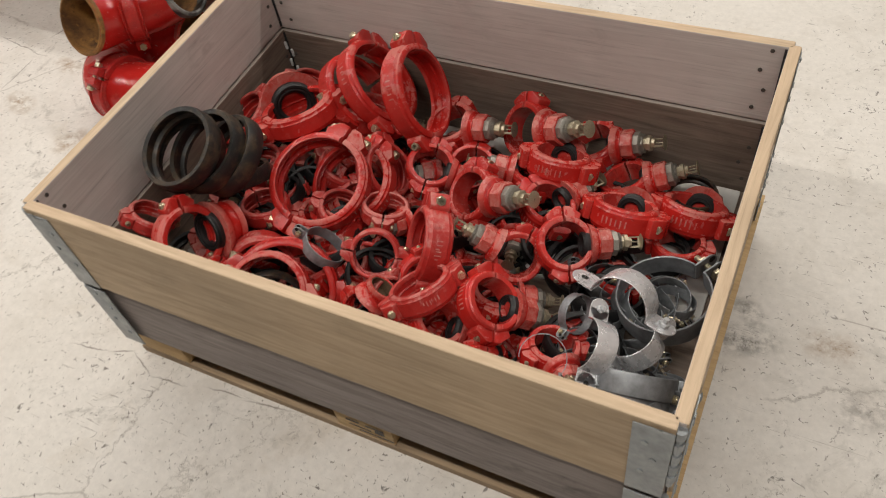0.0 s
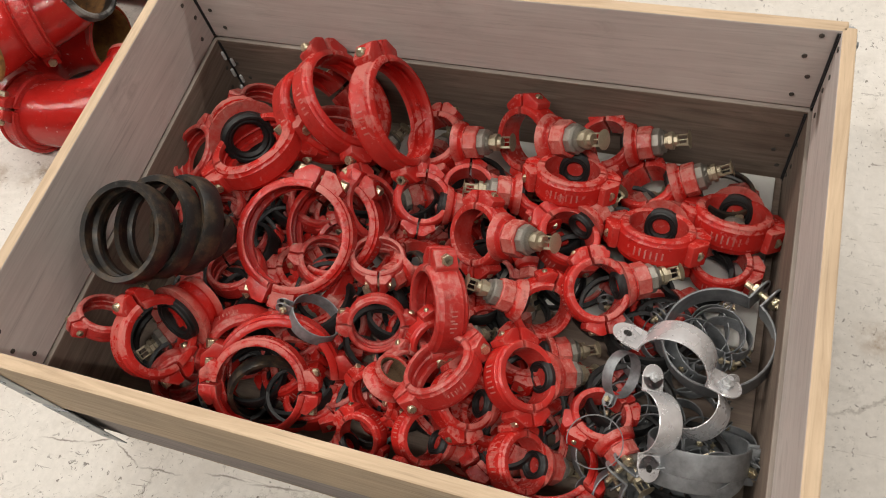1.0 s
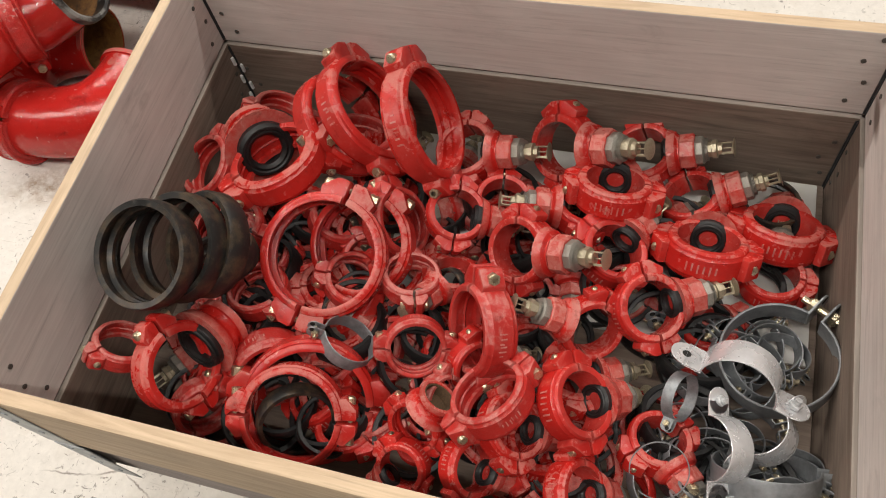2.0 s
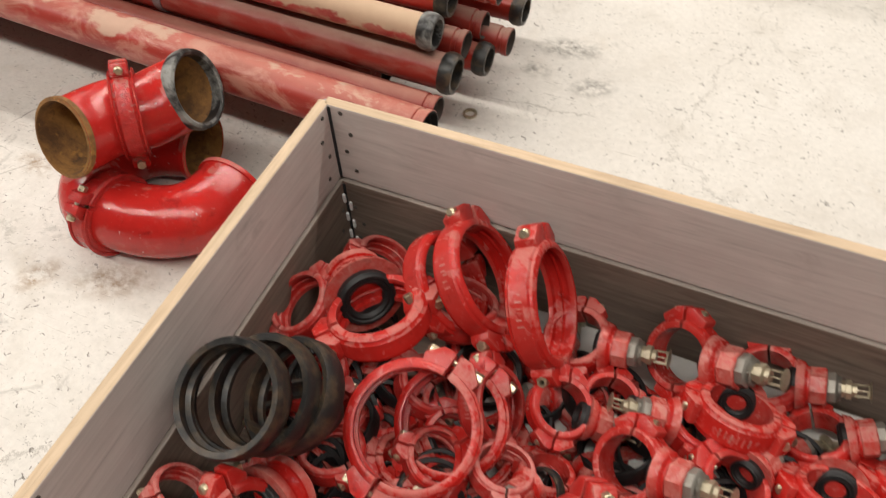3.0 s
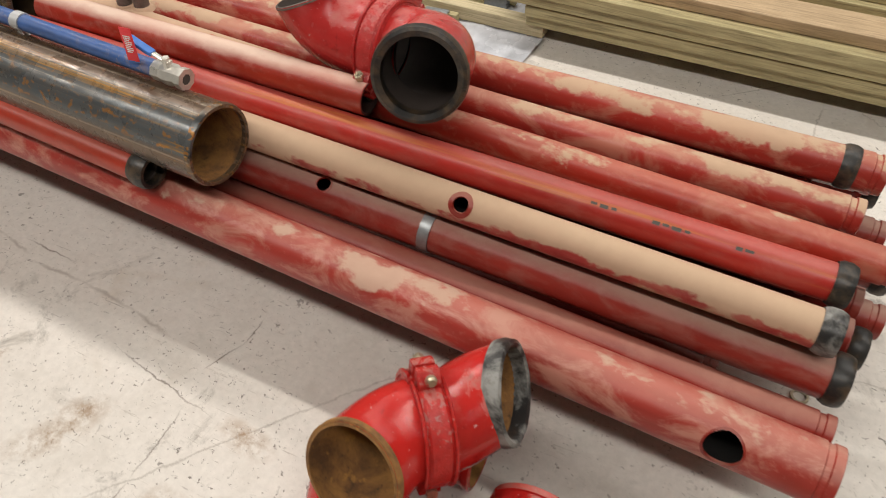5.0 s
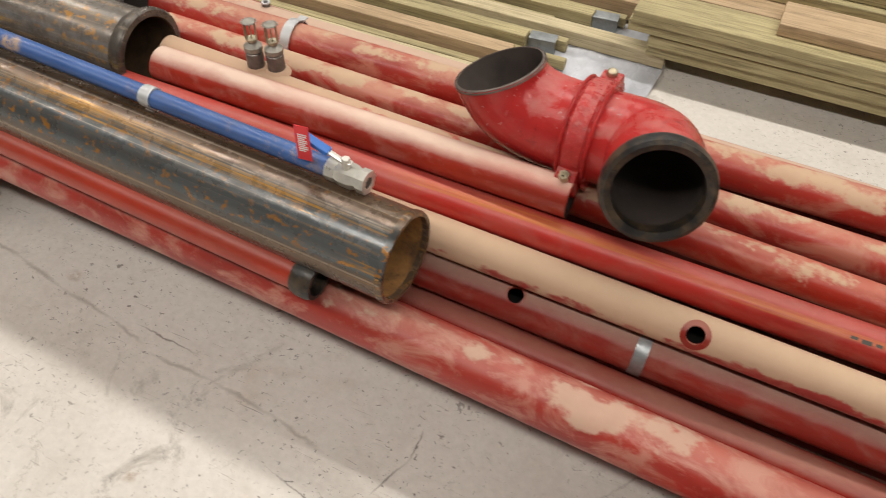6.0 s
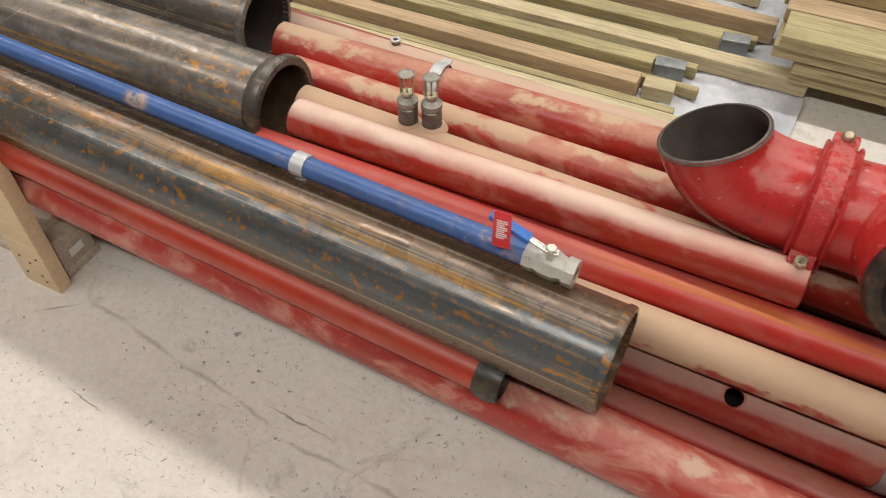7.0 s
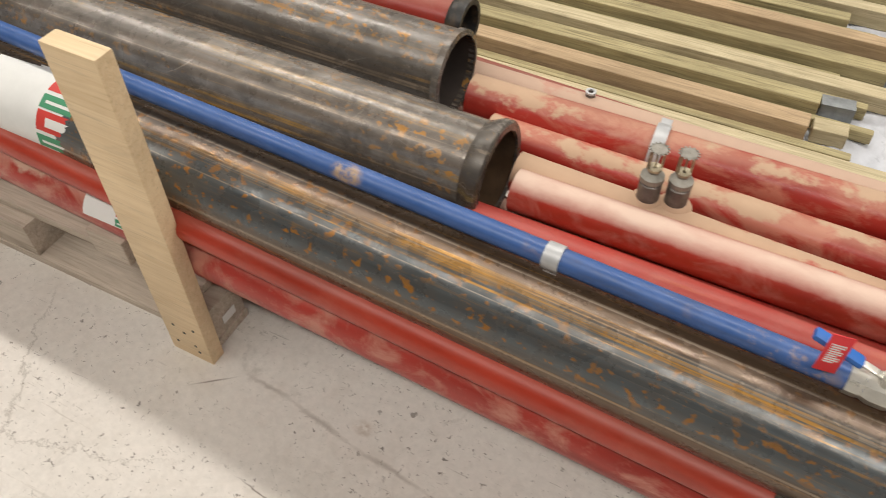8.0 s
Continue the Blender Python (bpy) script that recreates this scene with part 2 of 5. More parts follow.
def tan_coat(red, tan, edge, haze=0.6, streak=None, rub=0.5, turn=0.0):
    """A pipe coat of red primer with sharp-edged patches of beige dust stuck on its top; the pipe's length is its z."""
    def build(n):
        at = n.spot((1.5, 1.5, 1.0))
        fine = n.spot()
        patch = n.math("ADD", n.math("ADD", n.math("MULTIPLY", n.noise(at, 3.2, 3, 0.5), 0.48), n.math("MULTIPLY", n.noise(at, 10.0, 6, 0.6, 0.2), 0.36)), n.math("MULTIPLY", n.noise(n.spot((1, 1, 0.8)), 34.0, 4, 0.6), 0.21))
        blot = n.math("SUBTRACT", patch, 0.02)
        up = n.up()
        lie = n.math("ADD", n.math("MULTIPLY", up, 0.26), n.math("MULTIPLY", blot, 1.15))
        if turn:
            axis = n.nt.nodes.new("ShaderNodeSeparateXYZ")
            n.link(n.co.outputs["Object"], axis.inputs[0])
            lie = n.math("ADD", lie, n.math("MULTIPLY", n.math("MULTIPLY", axis.outputs[2], -0.5), turn))
        d = n.ramp(lie, (edge - 0.01, 0.0), (edge + 0.035, 0.88))
        half = tuple(0.55 * a + 0.45 * b for a, b in zip(red, tan))
        c = n.mix(n.ramp(n.noise(n.spot((3, 3, 0.7)), 4, 5, 0.6), (0.35, 0.0), (0.7, 1.0)), red, tuple(0.6 * v for v in red))
        pale = n.ramp(n.noise(n.spot((1, 1, 0.6)), 15, 7, 0.68, 0.6), (0.48, 0.0), (0.62, rub))
        c = n.mix(pale, c, half)
        scuff = n.ramp(n.noise(n.spot((1, 1, 0.8)), 48, 6, 0.72, 0.3), (0.57, 0.0), (0.72, rub * 0.8))
        c = n.mix(scuff, c, tuple(0.7 * a + 0.3 * b for a, b in zip(red, tan)))
        # faces blend softly towards the tan tint as they turn upwards
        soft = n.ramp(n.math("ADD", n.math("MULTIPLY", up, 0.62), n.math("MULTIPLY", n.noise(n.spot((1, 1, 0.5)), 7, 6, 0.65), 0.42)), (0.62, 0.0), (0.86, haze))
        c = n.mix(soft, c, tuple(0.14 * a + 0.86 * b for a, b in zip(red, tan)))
        if streak:
            s = n.math("MULTIPLY", n.ramp(n.noise(n.spot((15, 15, 0.35)), 2.0, 7, 0.68), (0.55, 0.0), (0.66, 0.8)), n.ramp(n.noise(n.spot((1, 1, 0.8)), 2.4, 2), (0.34, 0.0), (0.50, 1.0)))
            c = n.mix(s, c, streak)
        c = n.mix(d, c, n.mix(n.noise(fine, 30, 4), tan, tuple(0.84 * v for v in tan)))
        n.colour(c)
        n.rough(n.ramp(n.math("MAXIMUM", d, soft), (0.0, 0.36), (0.7, 0.9)))
        n.bump(n.math("ADD", n.math("MULTIPLY", d, 0.5), n.noise(fine, 70, 4)), 0.2, 0.001)
    return build


def rusty(steel, rust, blot=0.60, brown_at=0.50, dusty=0.0, bare=None):
    """Bare steel with streaks along the pipe (its z) and orange rust dots in rows."""
    def build(n):
        fine = n.spot()
        c = n.mix(n.ramp(n.noise(n.spot((9, 9, 0.12)), 1.6, 4, 0.6), (0.44, 0.0), (0.56, 1.0)), tuple(1.5 * v for v in steel), tuple(0.45 * v for v in steel))
        mill = n.ramp(n.noise(n.spot((3, 3, 1)), 18, 7, 0.72), (0.42, 0.0), (0.58, 0.45))
        c = n.mix(mill, c, tuple(0.5 * a + 0.5 * b for a, b in zip(steel, (0.15, 0.105, 0.07))))
        brown = n.ramp(n.noise(n.spot((10, 10, 0.16)), 2.0, 8, 0.62, 0.1), (brown_at - 0.05, 0.0), (brown_at + 0.07, 0.8))
        if bare:
            # a slate-coloured band runs the whole pipe on its front upper side
            k = n.nt.nodes.new("ShaderNodeVectorMath")
            k.operation = "DOT_PRODUCT"
            k.inputs[1].default_value = (-0.72 / bare, 0.69 / bare, 0)
            n.link(n.co.outputs["Object"], k.inputs[0])
            slate_band = n.ramp(n.math("ADD", n.math("SUBTRACT", k.outputs["Value"], 0.12), n.math("MULTIPLY", n.noise(n.spot((14, 14, 0.25)), 1.5, 7, 0.6), 0.30)), (0.84, 0.0), (0.93, 0.92))
            brown = n.math("MAXIMUM", n.math("SUBTRACT", n.math("ADD", brown, 0.62), slate_band), 0.0)
        c = n.mix(brown, c, n.mix(n.noise(n.spot((34, 34, 0.5)), 3.0, 6, 0.65), (0.050, 0.034, 0.024), (0.20, 0.130, 0.08)))
        pale = n.ramp(n.noise(n.spot((75, 75, 0.10)), 1.0, 4, 0.6), (0.605, 0.0), (0.65, 0.6))
        c = n.mix(pale, c, (0.36, 0.29, 0.22))
        row = n.ramp(n.noise(n.spot((11, 11, 0.5)), 1.6, 3), (0.48, 0.0), (0.60, 1.0))
        if bare:
            row = n.math("MAXIMUM", n.math("MULTIPLY", row, 0.6), n.math("MULTIPLY", slate_band, n.ramp(n.noise(n.spot((16, 16, 0.2)), 1.4, 2), (0.40, 0.0), (0.54, 1.0))))
        dots = n.math("MULTIPLY", n.ramp(n.noise(n.spot((1.0, 1.0, 0.75)), 80, 2.5, 0.5, 0.2), (blot, 0.0), (blot + 0.04, 0.95)), row)
        c = n.mix(dots, c, n.mix(n.noise(fine, 40, 3), rust, tuple(0.5 * v for v in rust)))
        lines = n.math("MULTIPLY", n.ramp(n.noise(n.spot((46, 46, 0.5)), 1.3, 8, 0.66, 0.2), (0.57, 0.0), (0.64, 0.9)), n.ramp(n.noise(n.spot((1, 1, 0.3)), 9, 5, 0.75), (0.42, 0.05), (0.56, 1.0)))
        c = n.mix(lines, c, (0.95 * rust[0], 1.12 * rust[1], 1.2 * rust[2]))
        if dusty:
            top = n.math("MULTIPLY", n.ramp(n.up(), (0.35, 0.0), (0.95, dusty)), n.ramp(n.noise(n.spot((1, 1, 0.7)), 9, 7, 0.7), (0.35, 0.3), (0.65, 1.0)))
            c = n.mix(top, c, (0.33, 0.29, 0.25))
            blotch = n.ramp(n.noise(n.spot((1.6, 1.6, 1)), 11, 8, 0.72, 0.3), (0.44, 0.0), (0.60, 0.7))
            c = n.mix(blotch, c, (0.085, 0.075, 0.065))
            cut = n.ramp(n.voro(n.mix(0.1, n.spot((1.5, 1.5, 0.8)), n.noise(fine, 9, 4), "ADD"), 7.0), (0.0, 0.55), (0.006, 0.0))
            cut = n.math("MULTIPLY", cut, n.ramp(n.noise(fine, 7, 3), (0.50, 0.0), (0.60, 1.0)))
            c = n.mix(cut, c, (0.48, 0.43, 0.38))
            c = n.mix(dots, c, rust)
        speck = n.ramp(n.noise(n.spot((1, 1, 0.7)), 95, 5, 0.75), (0.62, 0.0), (0.74, 0.35))
        c = n.mix(speck, c, (0.42, 0.37, 0.31))
        n.colour(c)
        n.rough(n.ramp(n.noise(fine, 20, 5), (0.3, 0.16), (0.7, 0.42)))
        n.bump(n.math("ADD", n.noise(fine, 60, 7, 0.75), n.math("MULTIPLY", dots, 0.5)), 0.25, 0.0012)
    return build


def plain(c, vary=0.25, scale=18.0, bump=0.15, rough=None):
    def build(n):
        at = n.spot()
        v = n.ramp(n.noise(at, scale, 6, 0.65), (0.3, 1.0 - vary), (0.7, 1.0 + 0.4 * vary))
        n.colour(n.mix(1.0, c, v, "MULTIPLY"))
        n.bump(n.noise(at, scale * 5, 4), bump, 0.001)
        if rough:
            n.rough(n.ramp(n.noise(at, scale * 0.7, 4), (0.3, rough[0]), (0.7, rough[1])))
    return build


RED, DUST, TAN = (0.50, 0.035, 0.028), (0.52, 0.33, 0.27), (0.56, 0.40, 0.27)
M_FLOOR = mat("concrete", concrete, 0.55)
M_WALL = mat("painted_wall", plain((0.28, 0.275, 0.265), 0.08, 3, 0.05), 0.8)
M_CEIL = mat("ceiling_sheet", plain((0.25, 0.25, 0.25), 0.06, 3, 0.05), 0.8)
M_LAMP = mat("lamp_housing", plain((0.8, 0.8, 0.8), 0.05), 0.5)
M_COLLAR = mat("weathered_collar_wood", wood((0.57, 0.505, 0.47), (0.68, 0.615, 0.575), (0.15, 0.10, 0.075), (1.1, 28, 28), amount=0.35), 0.75)
# This brown holds both the grime and the shade low inside the crate.
M_COLLAR_LOW = mat("grimy_shaded_collar_wood", wood((0.135, 0.098, 0.075), (0.25, 0.19, 0.15), amount=0.7), 0.75)
M_COLLAR_OUT = mat("grey_outer_wood", wood((0.20, 0.165, 0.155), (0.34, 0.29, 0.27), (0.05, 0.038, 0.035), amount=0.95, stripes=0.35), 0.75)
M_OUTER = mat("yellowed_collar_wood", wood((0.38, 0.27, 0.165), (0.54, 0.41, 0.27), amount=0.3), 0.65)
M_EDGE_OLD = mat("greyed_wood_edge", wood((0.26, 0.22, 0.19), (0.38, 0.33, 0.29), (0.10, 0.08, 0.065), amount=0.4, knots=False), 0.8)
M_EDGE = mat("raw_wood_edge", wood((0.50, 0.36, 0.235), (0.67, 0.51, 0.35), (0.28, 0.19, 0.12), amount=0.45, knots=False), 0.7)
M_PALLET = mat("pallet_wood", wood((0.46, 0.30, 0.14), (0.62, 0.43, 0.22), amount=0.4), 0.75)
# Darker and browner than the blocks, for the crate pallet's bottom boards.
M_OLD_DARK = mat("darker_board_wood", wood((0.25, 0.175, 0.11), (0.40, 0.29, 0.18), amount=0.6), 0.8)
M_OLD = mat("old_pallet_wood", wood((0.42, 0.35, 0.28), (0.60, 0.51, 0.42), amount=0.55), 0.8)
M_PINE = mat("pine", wood((0.72, 0.53, 0.31), (0.84, 0.66, 0.43), (0.35, 0.2, 0.1), amount=0.15), 0.6)
M_TREATED = mat("treated_timber", wood((0.30, 0.25, 0.125), (0.50, 0.43, 0.235), (0.15, 0.10, 0.045), amount=0.6, stripes=0.8), 0.7)
M_TREATED_PALE = mat("pale_timber", wood((0.45, 0.375, 0.225), (0.66, 0.57, 0.37), (0.2, 0.14, 0.07), amount=0.5, stripes=0.7), 0.7)
M_TREATED_RED = mat("reddish_timber", wood((0.38, 0.27, 0.155), (0.56, 0.41, 0.25), (0.17, 0.10, 0.05), amount=0.5, stripes=0.7), 0.7)
M_COUP = mat("red_coupling_paint", chipped_paint((0.55, 0.020, 0.015), (0.52, 0.24, 0.20), 0.88, 0.24, 4.5, 0.10, edges=0.8), 0.4)
M_COUP_DUSTY = mat("dusty_red_coupling_paint", chipped_paint((0.50, 0.026, 0.021), (0.56, 0.31, 0.27), 0.80, 0.30, 4.5, 0.10, edges=0.85), 0.5)
M_ELBOW = mat("glossy_red_enamel", chipped_paint((0.54, 0.022, 0.018), (0.34, 0.20, 0.16), 0.92, 0.16, drops=0.7, lumps=0.9), 0.2)
M_ELBOW_FADED = mat("faded_red_enamel", chipped_paint((0.53, 0.032, 0.030), (0.50, 0.19, 0.165), 0.90, 0.26, 9.0, drops=0.6, lumps=0.7), 0.3)
M_PIPE_PINK = mat("pinkish_dusted_pipe", tan_coat((0.42, 0.075, 0.06), (0.57, 0.41, 0.31), 0.74, 0.85, None, 0.6), 0.6)
M_PIPE_BEIGE = mat("half_beige_pipe", tan_coat((0.42, 0.036, 0.024), TAN, 0.825, 0.48, None, 0.75), 0.5)
M_PIPE_FRONT = mat("rubbed_red_pipe", tan_coat((0.40, 0.045, 0.032), (0.56, 0.38, 0.285), 0.875, 0.34, None, 0.95), 0.5)
M_PIPE_RUBBED = mat("scuffed_red_pipe", tan_coat((0.43, 0.034, 0.018), TAN, 0.965, 0.26, None, 0.5, 0.34), 0.45)
M_PIPE_TAN = mat("beige_coated_pipe", tan_coat((0.42, 0.05, 0.045), TAN, 0.57, 0.95), 0.6)
M_PIPE_RED = mat("plain_red_pipe", tan_coat((0.31, 0.022, 0.012), (0.42, 0.28, 0.21), 1.05, 0.42, None, 0.3), 0.45)
M_PIPE_HAZE = mat("pale_topped_red_pipe", tan_coat((0.42, 0.034, 0.016), (0.74, 0.60, 0.49), 1.02, 0.97, None, 0.3), 0.5)
M_PIPE_ORANGE = mat("orange_red_pipe", tan_coat((0.46, 0.046, 0.022), (0.50, 0.25, 0.18), 1.05, 0.15, None, 0.2), 0.45)
M_PIPE_DULL = mat("dirty_red_pipe", tan_coat((0.30, 0.03, 0.02), (0.36, 0.28, 0.22), 1.02, 0.8, None, 0.4), 0.55)
M_PIPE_STREAK = mat("streaked_red_pipe", tan_coat((0.46, 0.028, 0.020), (0.45, 0.30, 0.24), 0.97, 0.20, (0.50, 0.17, 0.03), 0.25), 0.4)
M_RUSTY = mat("rusty_steel_pipe", rusty((0.075, 0.086, 0.092), (0.50, 0.21, 0.03), 0.585, 0.49, bare=0.0855), 0.4, 0.35)
M_GREY = mat("grey_steel_pipe", rusty((0.14, 0.135, 0.13), (0.46, 0.23, 0.06), 0.555, 0.54, 0.6), 0.55, 0.15)
M_RIM = mat("dark_steel_rim", rusty((0.09, 0.085, 0.08), (0.25, 0.15, 0.06), 0.66, 0.55, 0.35), 0.5, 0.3)
M_CUT = mat("greyed_cut_edge", plain((0.17, 0.13, 0.11), 0.6, 30, 0.4, (0.45, 0.7)), 0.6)


def flaking_rust(n):
    at = n.spot()
    c = n.mix(n.ramp(n.noise(at, 14, 7, 0.7, 0.3), (0.36, 0.0), (0.64, 1.0)), (0.13, 0.062, 0.024), (0.38, 0.185, 0.05))
    c = n.mix(n.ramp(n.noise(at, 55, 6, 0.75), (0.56, 0.0), (0.70, 0.8)), c, (0.055, 0.032, 0.018))
    n.colour(n.mix(n.ramp(n.noise(at, 34, 4, 0.6), (0.62, 0.0), (0.70, 0.7)), c, (0.45, 0.22, 0.05)))
    n.bump(n.noise(at, 60, 7, 0.75), 0.7, 0.003)


M_RUST_IN = mat("rust_inside", flaking_rust, 0.9)
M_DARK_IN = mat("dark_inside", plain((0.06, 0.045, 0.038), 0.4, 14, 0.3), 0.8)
M_RUBBER = mat("black_rubber", plain((0.012, 0.012, 0.0125), 0.5, 22, 0.2, (0.36, 0.62)), 0.5)


def dirty_rubber(n, k=1.0):
    at = n.spot((k, k, k))
    c = n.mix(n.ramp(n.noise(at, 2.4, 7, 0.7), (0.46, 0.0), (0.64, 0.8)), (0.014, 0.0135, 0.013), (0.095, 0.062, 0.035))
    scuff = n.ramp(n.noise(n.spot((k, k, 3 * k)), 5, 6, 0.7, 0.4), (0.60, 0.0), (0.72, 0.5))
    n.colour(n.mix(scuff, c, (0.13, 0.125, 0.115)))
    n.rough(n.ramp(n.noise(at, 3, 5), (0.3, 0.28), (0.7, 0.6)))
    n.bump(n.noise(at, 30, 4), 0.2, 0.001)


M_RUBBER_RING = mat("rust_stained_rubber", dirty_rubber, 0.45)
M_RUBBER_OLD = mat("worn_rubber", lambda n: dirty_rubber(n, 11.0), 0.55)


def bloomed_rubber(n):
    """Black rubber half covered by a whitish bloom that is rubbed off in places."""
    at = n.spot()
    bloom = n.ramp(n.noise(at, 16, 7, 0.68, 0.3), (0.46, 0.0), (0.62, 1.0))
    c = n.mix(bloom, (0.018, 0.017, 0.017), (0.27, 0.27, 0.255))
    n.colour(n.mix(n.ramp(n.noise(at, 60, 5, 0.7), (0.55, 0.0), (0.72, 0.6)), c, (0.10, 0.075, 0.05)))
    n.rough(n.ramp(bloom, (0.0, 0.35), (1.0, 0.75)))
    n.bump(n.noise(at, 70, 5, 0.7), 0.3, 0.001)


M_RUBBER_PALE = mat("whitened_rubber", bloomed_rubber, 0.6)
M_ZINC = mat("zinc_strap", plain((0.80, 0.81, 0.83), 0.15, 2.5, 0.0, (0.18, 0.34)), 0.25, 0.6)
M_STRAP = mat("matt_zinc", plain((0.55, 0.56, 0.57), 0.25, 14, 0.05, (0.4, 0.55)), 0.45, 0.35)
M_ZINC_DULL = mat("dull_zinc_strap", plain((0.29, 0.305, 0.32), 0.4, 3, 0.1, (0.3, 0.5)), 0.4, 0.5)
# Pale white that imitates light shining through the hinge slits.
M_GAP_LIGHT = mat("gap_light_white", plain((0.82, 0.82, 0.82), 0.15, 40, 0.05, (0.35, 0.5)), 0.4, 0.1)
M_BOLT = mat("passivated_bolt", plain((0.62, 0.54, 0.38), 0.35, 60, 0.1, (0.22, 0.42)), 0.3, 0.9)
M_MALLEABLE = mat("malleable_iron", plain((0.36, 0.34, 0.30), 0.4, 40, 0.2, (0.35, 0.6)), 0.45, 0.6)
M_SOCKET = mat("dusty_grey_socket", plain((0.20, 0.175, 0.155), 0.5, 45, 0.25, (0.3, 0.6)), 0.45, 0.4)
M_BORE = mat("brown_rusty_bore", plain((0.11, 0.062, 0.03), 0.6, 20, 0.5), 0.9)
M_BRASS = mat("tarnished_brass", plain((0.50, 0.44, 0.32), 0.4, 50, 0.2, (0.3, 0.55)), 0.4, 0.75)
M_NICKEL = mat("nickel_plate", plain((0.72, 0.70, 0.64), 0.2, 40, 0.05, (0.25, 0.4)), 0.3, 0.55)


def worn_blue(n):
    at = n.spot(shift=False)
    c = n.mix(n.ramp(n.noise(at, 20, 6, 0.65), (0.3, 0.0), (0.7, 1.0)), (0.034, 0.092, 0.27), (0.055, 0.125, 0.34))
    wear = n.math("MULTIPLY", n.ramp(n.noise(at, 45, 6, 0.7), (0.50, 0.0), (0.60, 0.85)), n.ramp(n.noise(n.spot((1, 1, 1.0), False), 3.3, 3), (0.58, 0.0), (0.66, 1.0)))
    c = n.mix(wear, c, (0.42, 0.30, 0.21))
    patch = n.nt.nodes.new("ShaderNodeMapping")
    patch.vector_type = "TEXTURE"
    patch.inputs["Location"].default_value = (-0.012, 0.010, -0.795)
    patch.inputs["Scale"].default_value = (0.022, 0.022, 0.034)
    n.link(at, patch.inputs["Vector"])
    reach = n.nt.nodes.new("ShaderNodeVectorMath")
    reach.operation = "LENGTH"
    n.link(patch.outputs[0], reach.inputs[0])
    bared = n.math("MULTIPLY", n.ramp(reach.outputs["Value"], (0.6, 1.0), (1.0, 0.0)), n.ramp(n.noise(at, 70, 6, 0.7), (0.40, 0.0), (0.55, 1.0)))
    c = n.mix(bared, c, (0.42, 0.30, 0.21))
    dirt = n.ramp(n.noise(n.spot((4, 4, 0.6), False), 9, 6, 0.7), (0.58, 0.0), (0.75, 0.5))
    n.colour(n.mix(dirt, c, (0.10, 0.10, 0.11)))
    n.rough(n.ramp(n.noise(at, 14, 4), (0.3, 0.3), (0.7, 0.5)))
    n.bump(n.noise(at, 80, 4), 0.1, 0.001)


M_BLUE = mat("blue_paint", worn_blue, 0.4)
M_BLUE_GRIP = mat("blue_grip", plain((0.03, 0.16, 0.55), 0.1), 0.4)
M_TAG = mat("red_tag", plain((0.75, 0.04, 0.05), 0.08), 0.5)
M_WHITE = mat("white_board", plain((0.66, 0.65, 0.62), 0.2, 6, 0.08), 0.6)
M_PAPER = mat("white_label", plain((0.75, 0.75, 0.73), 0.1, 8, 0.05), 0.6)
M_LABEL_RED = mat("label_red", plain((0.60, 0.05, 0.04), 0.1, 8), 0.5)
M_LABEL_GREEN = mat("label_green", plain((0.05, 0.26, 0.13), 0.1, 8), 0.5)
# Near-black that paints the shade inside cut pipes and clamp-ear holes.
M_HOLE_SHADE = mat("hole_shade", plain((0.012, 0.011, 0.01), 0.3), 0.9)
M_INK = mat("dark_ink", plain((0.08, 0.07, 0.06), 0.2), 0.7)
M_PLASTIC = mat("pale_plastic_wrap", plain((0.55, 0.57, 0.62), 0.3, 7, 0.3, (0.15, 0.4)), 0.3)
M_PLATE = mat("blackened_plate", plain((0.075, 0.08, 0.085), 0.5, 25, 0.15, (0.35, 0.6)), 0.45, 0.6)
M_HINGE = mat("galvanised_hinge", plain((0.34, 0.36, 0.37), 0.35, 25, 0.15, (0.35, 0.6)), 0.45, 0.7)


# ---- building blocks ----
def finish(ob, bm, material, smooth=None):
    me = bpy.data.meshes.new(ob) if isinstance(ob, str) else ob
    bm.to_mesh(me)
    bm.free()
    for m in material if isinstance(material, (list, tuple)) else (material,):
        me.materials.append(m)
    if smooth:
        me.shade_smooth()
        me.set_sharp_from_angle(angle=radians(smooth))
    return me


def part(name, bm, material, parent, label="", smooth=35, m=None):
    ob = new(name, finish(name, bm, material, smooth))
    ob.parent = parent
    if m is not None:
        ob.matrix_basis = m
    return tagged(ob, label)


def thing(name, label, category, group="", m=None):
    ob = tagged(new(name), label, category, group)
    ob.empty_display_size = 0.05
    if m is not None:
        ob.matrix_basis = m
    return ob


def slab(x0, y0, z0, x1, y1, z1, bevel=0.0, bm=None, m=None):
    bm = bm or bmesh.new()
    made = bmesh.ops.create_cube(bm, size=1)["verts"]
    for v in made:
        v.co = Vector(((x0 + x1) / 2 + v.co.x * (x1 - x0), (y0 + y1) / 2 + v.co.y * (y1 - y0), (z0 + z1) / 2 + v.co.z * (z1 - z0)))
        if m is not None:
            v.co = m @ v.co
    if bevel:
        edges = list({e for v in made for e in v.link_edges})
        bmesh.ops.bevel(bm, geom=edges, offset=bevel, segments=2, profile=0.6, affect="EDGES")
    return bm


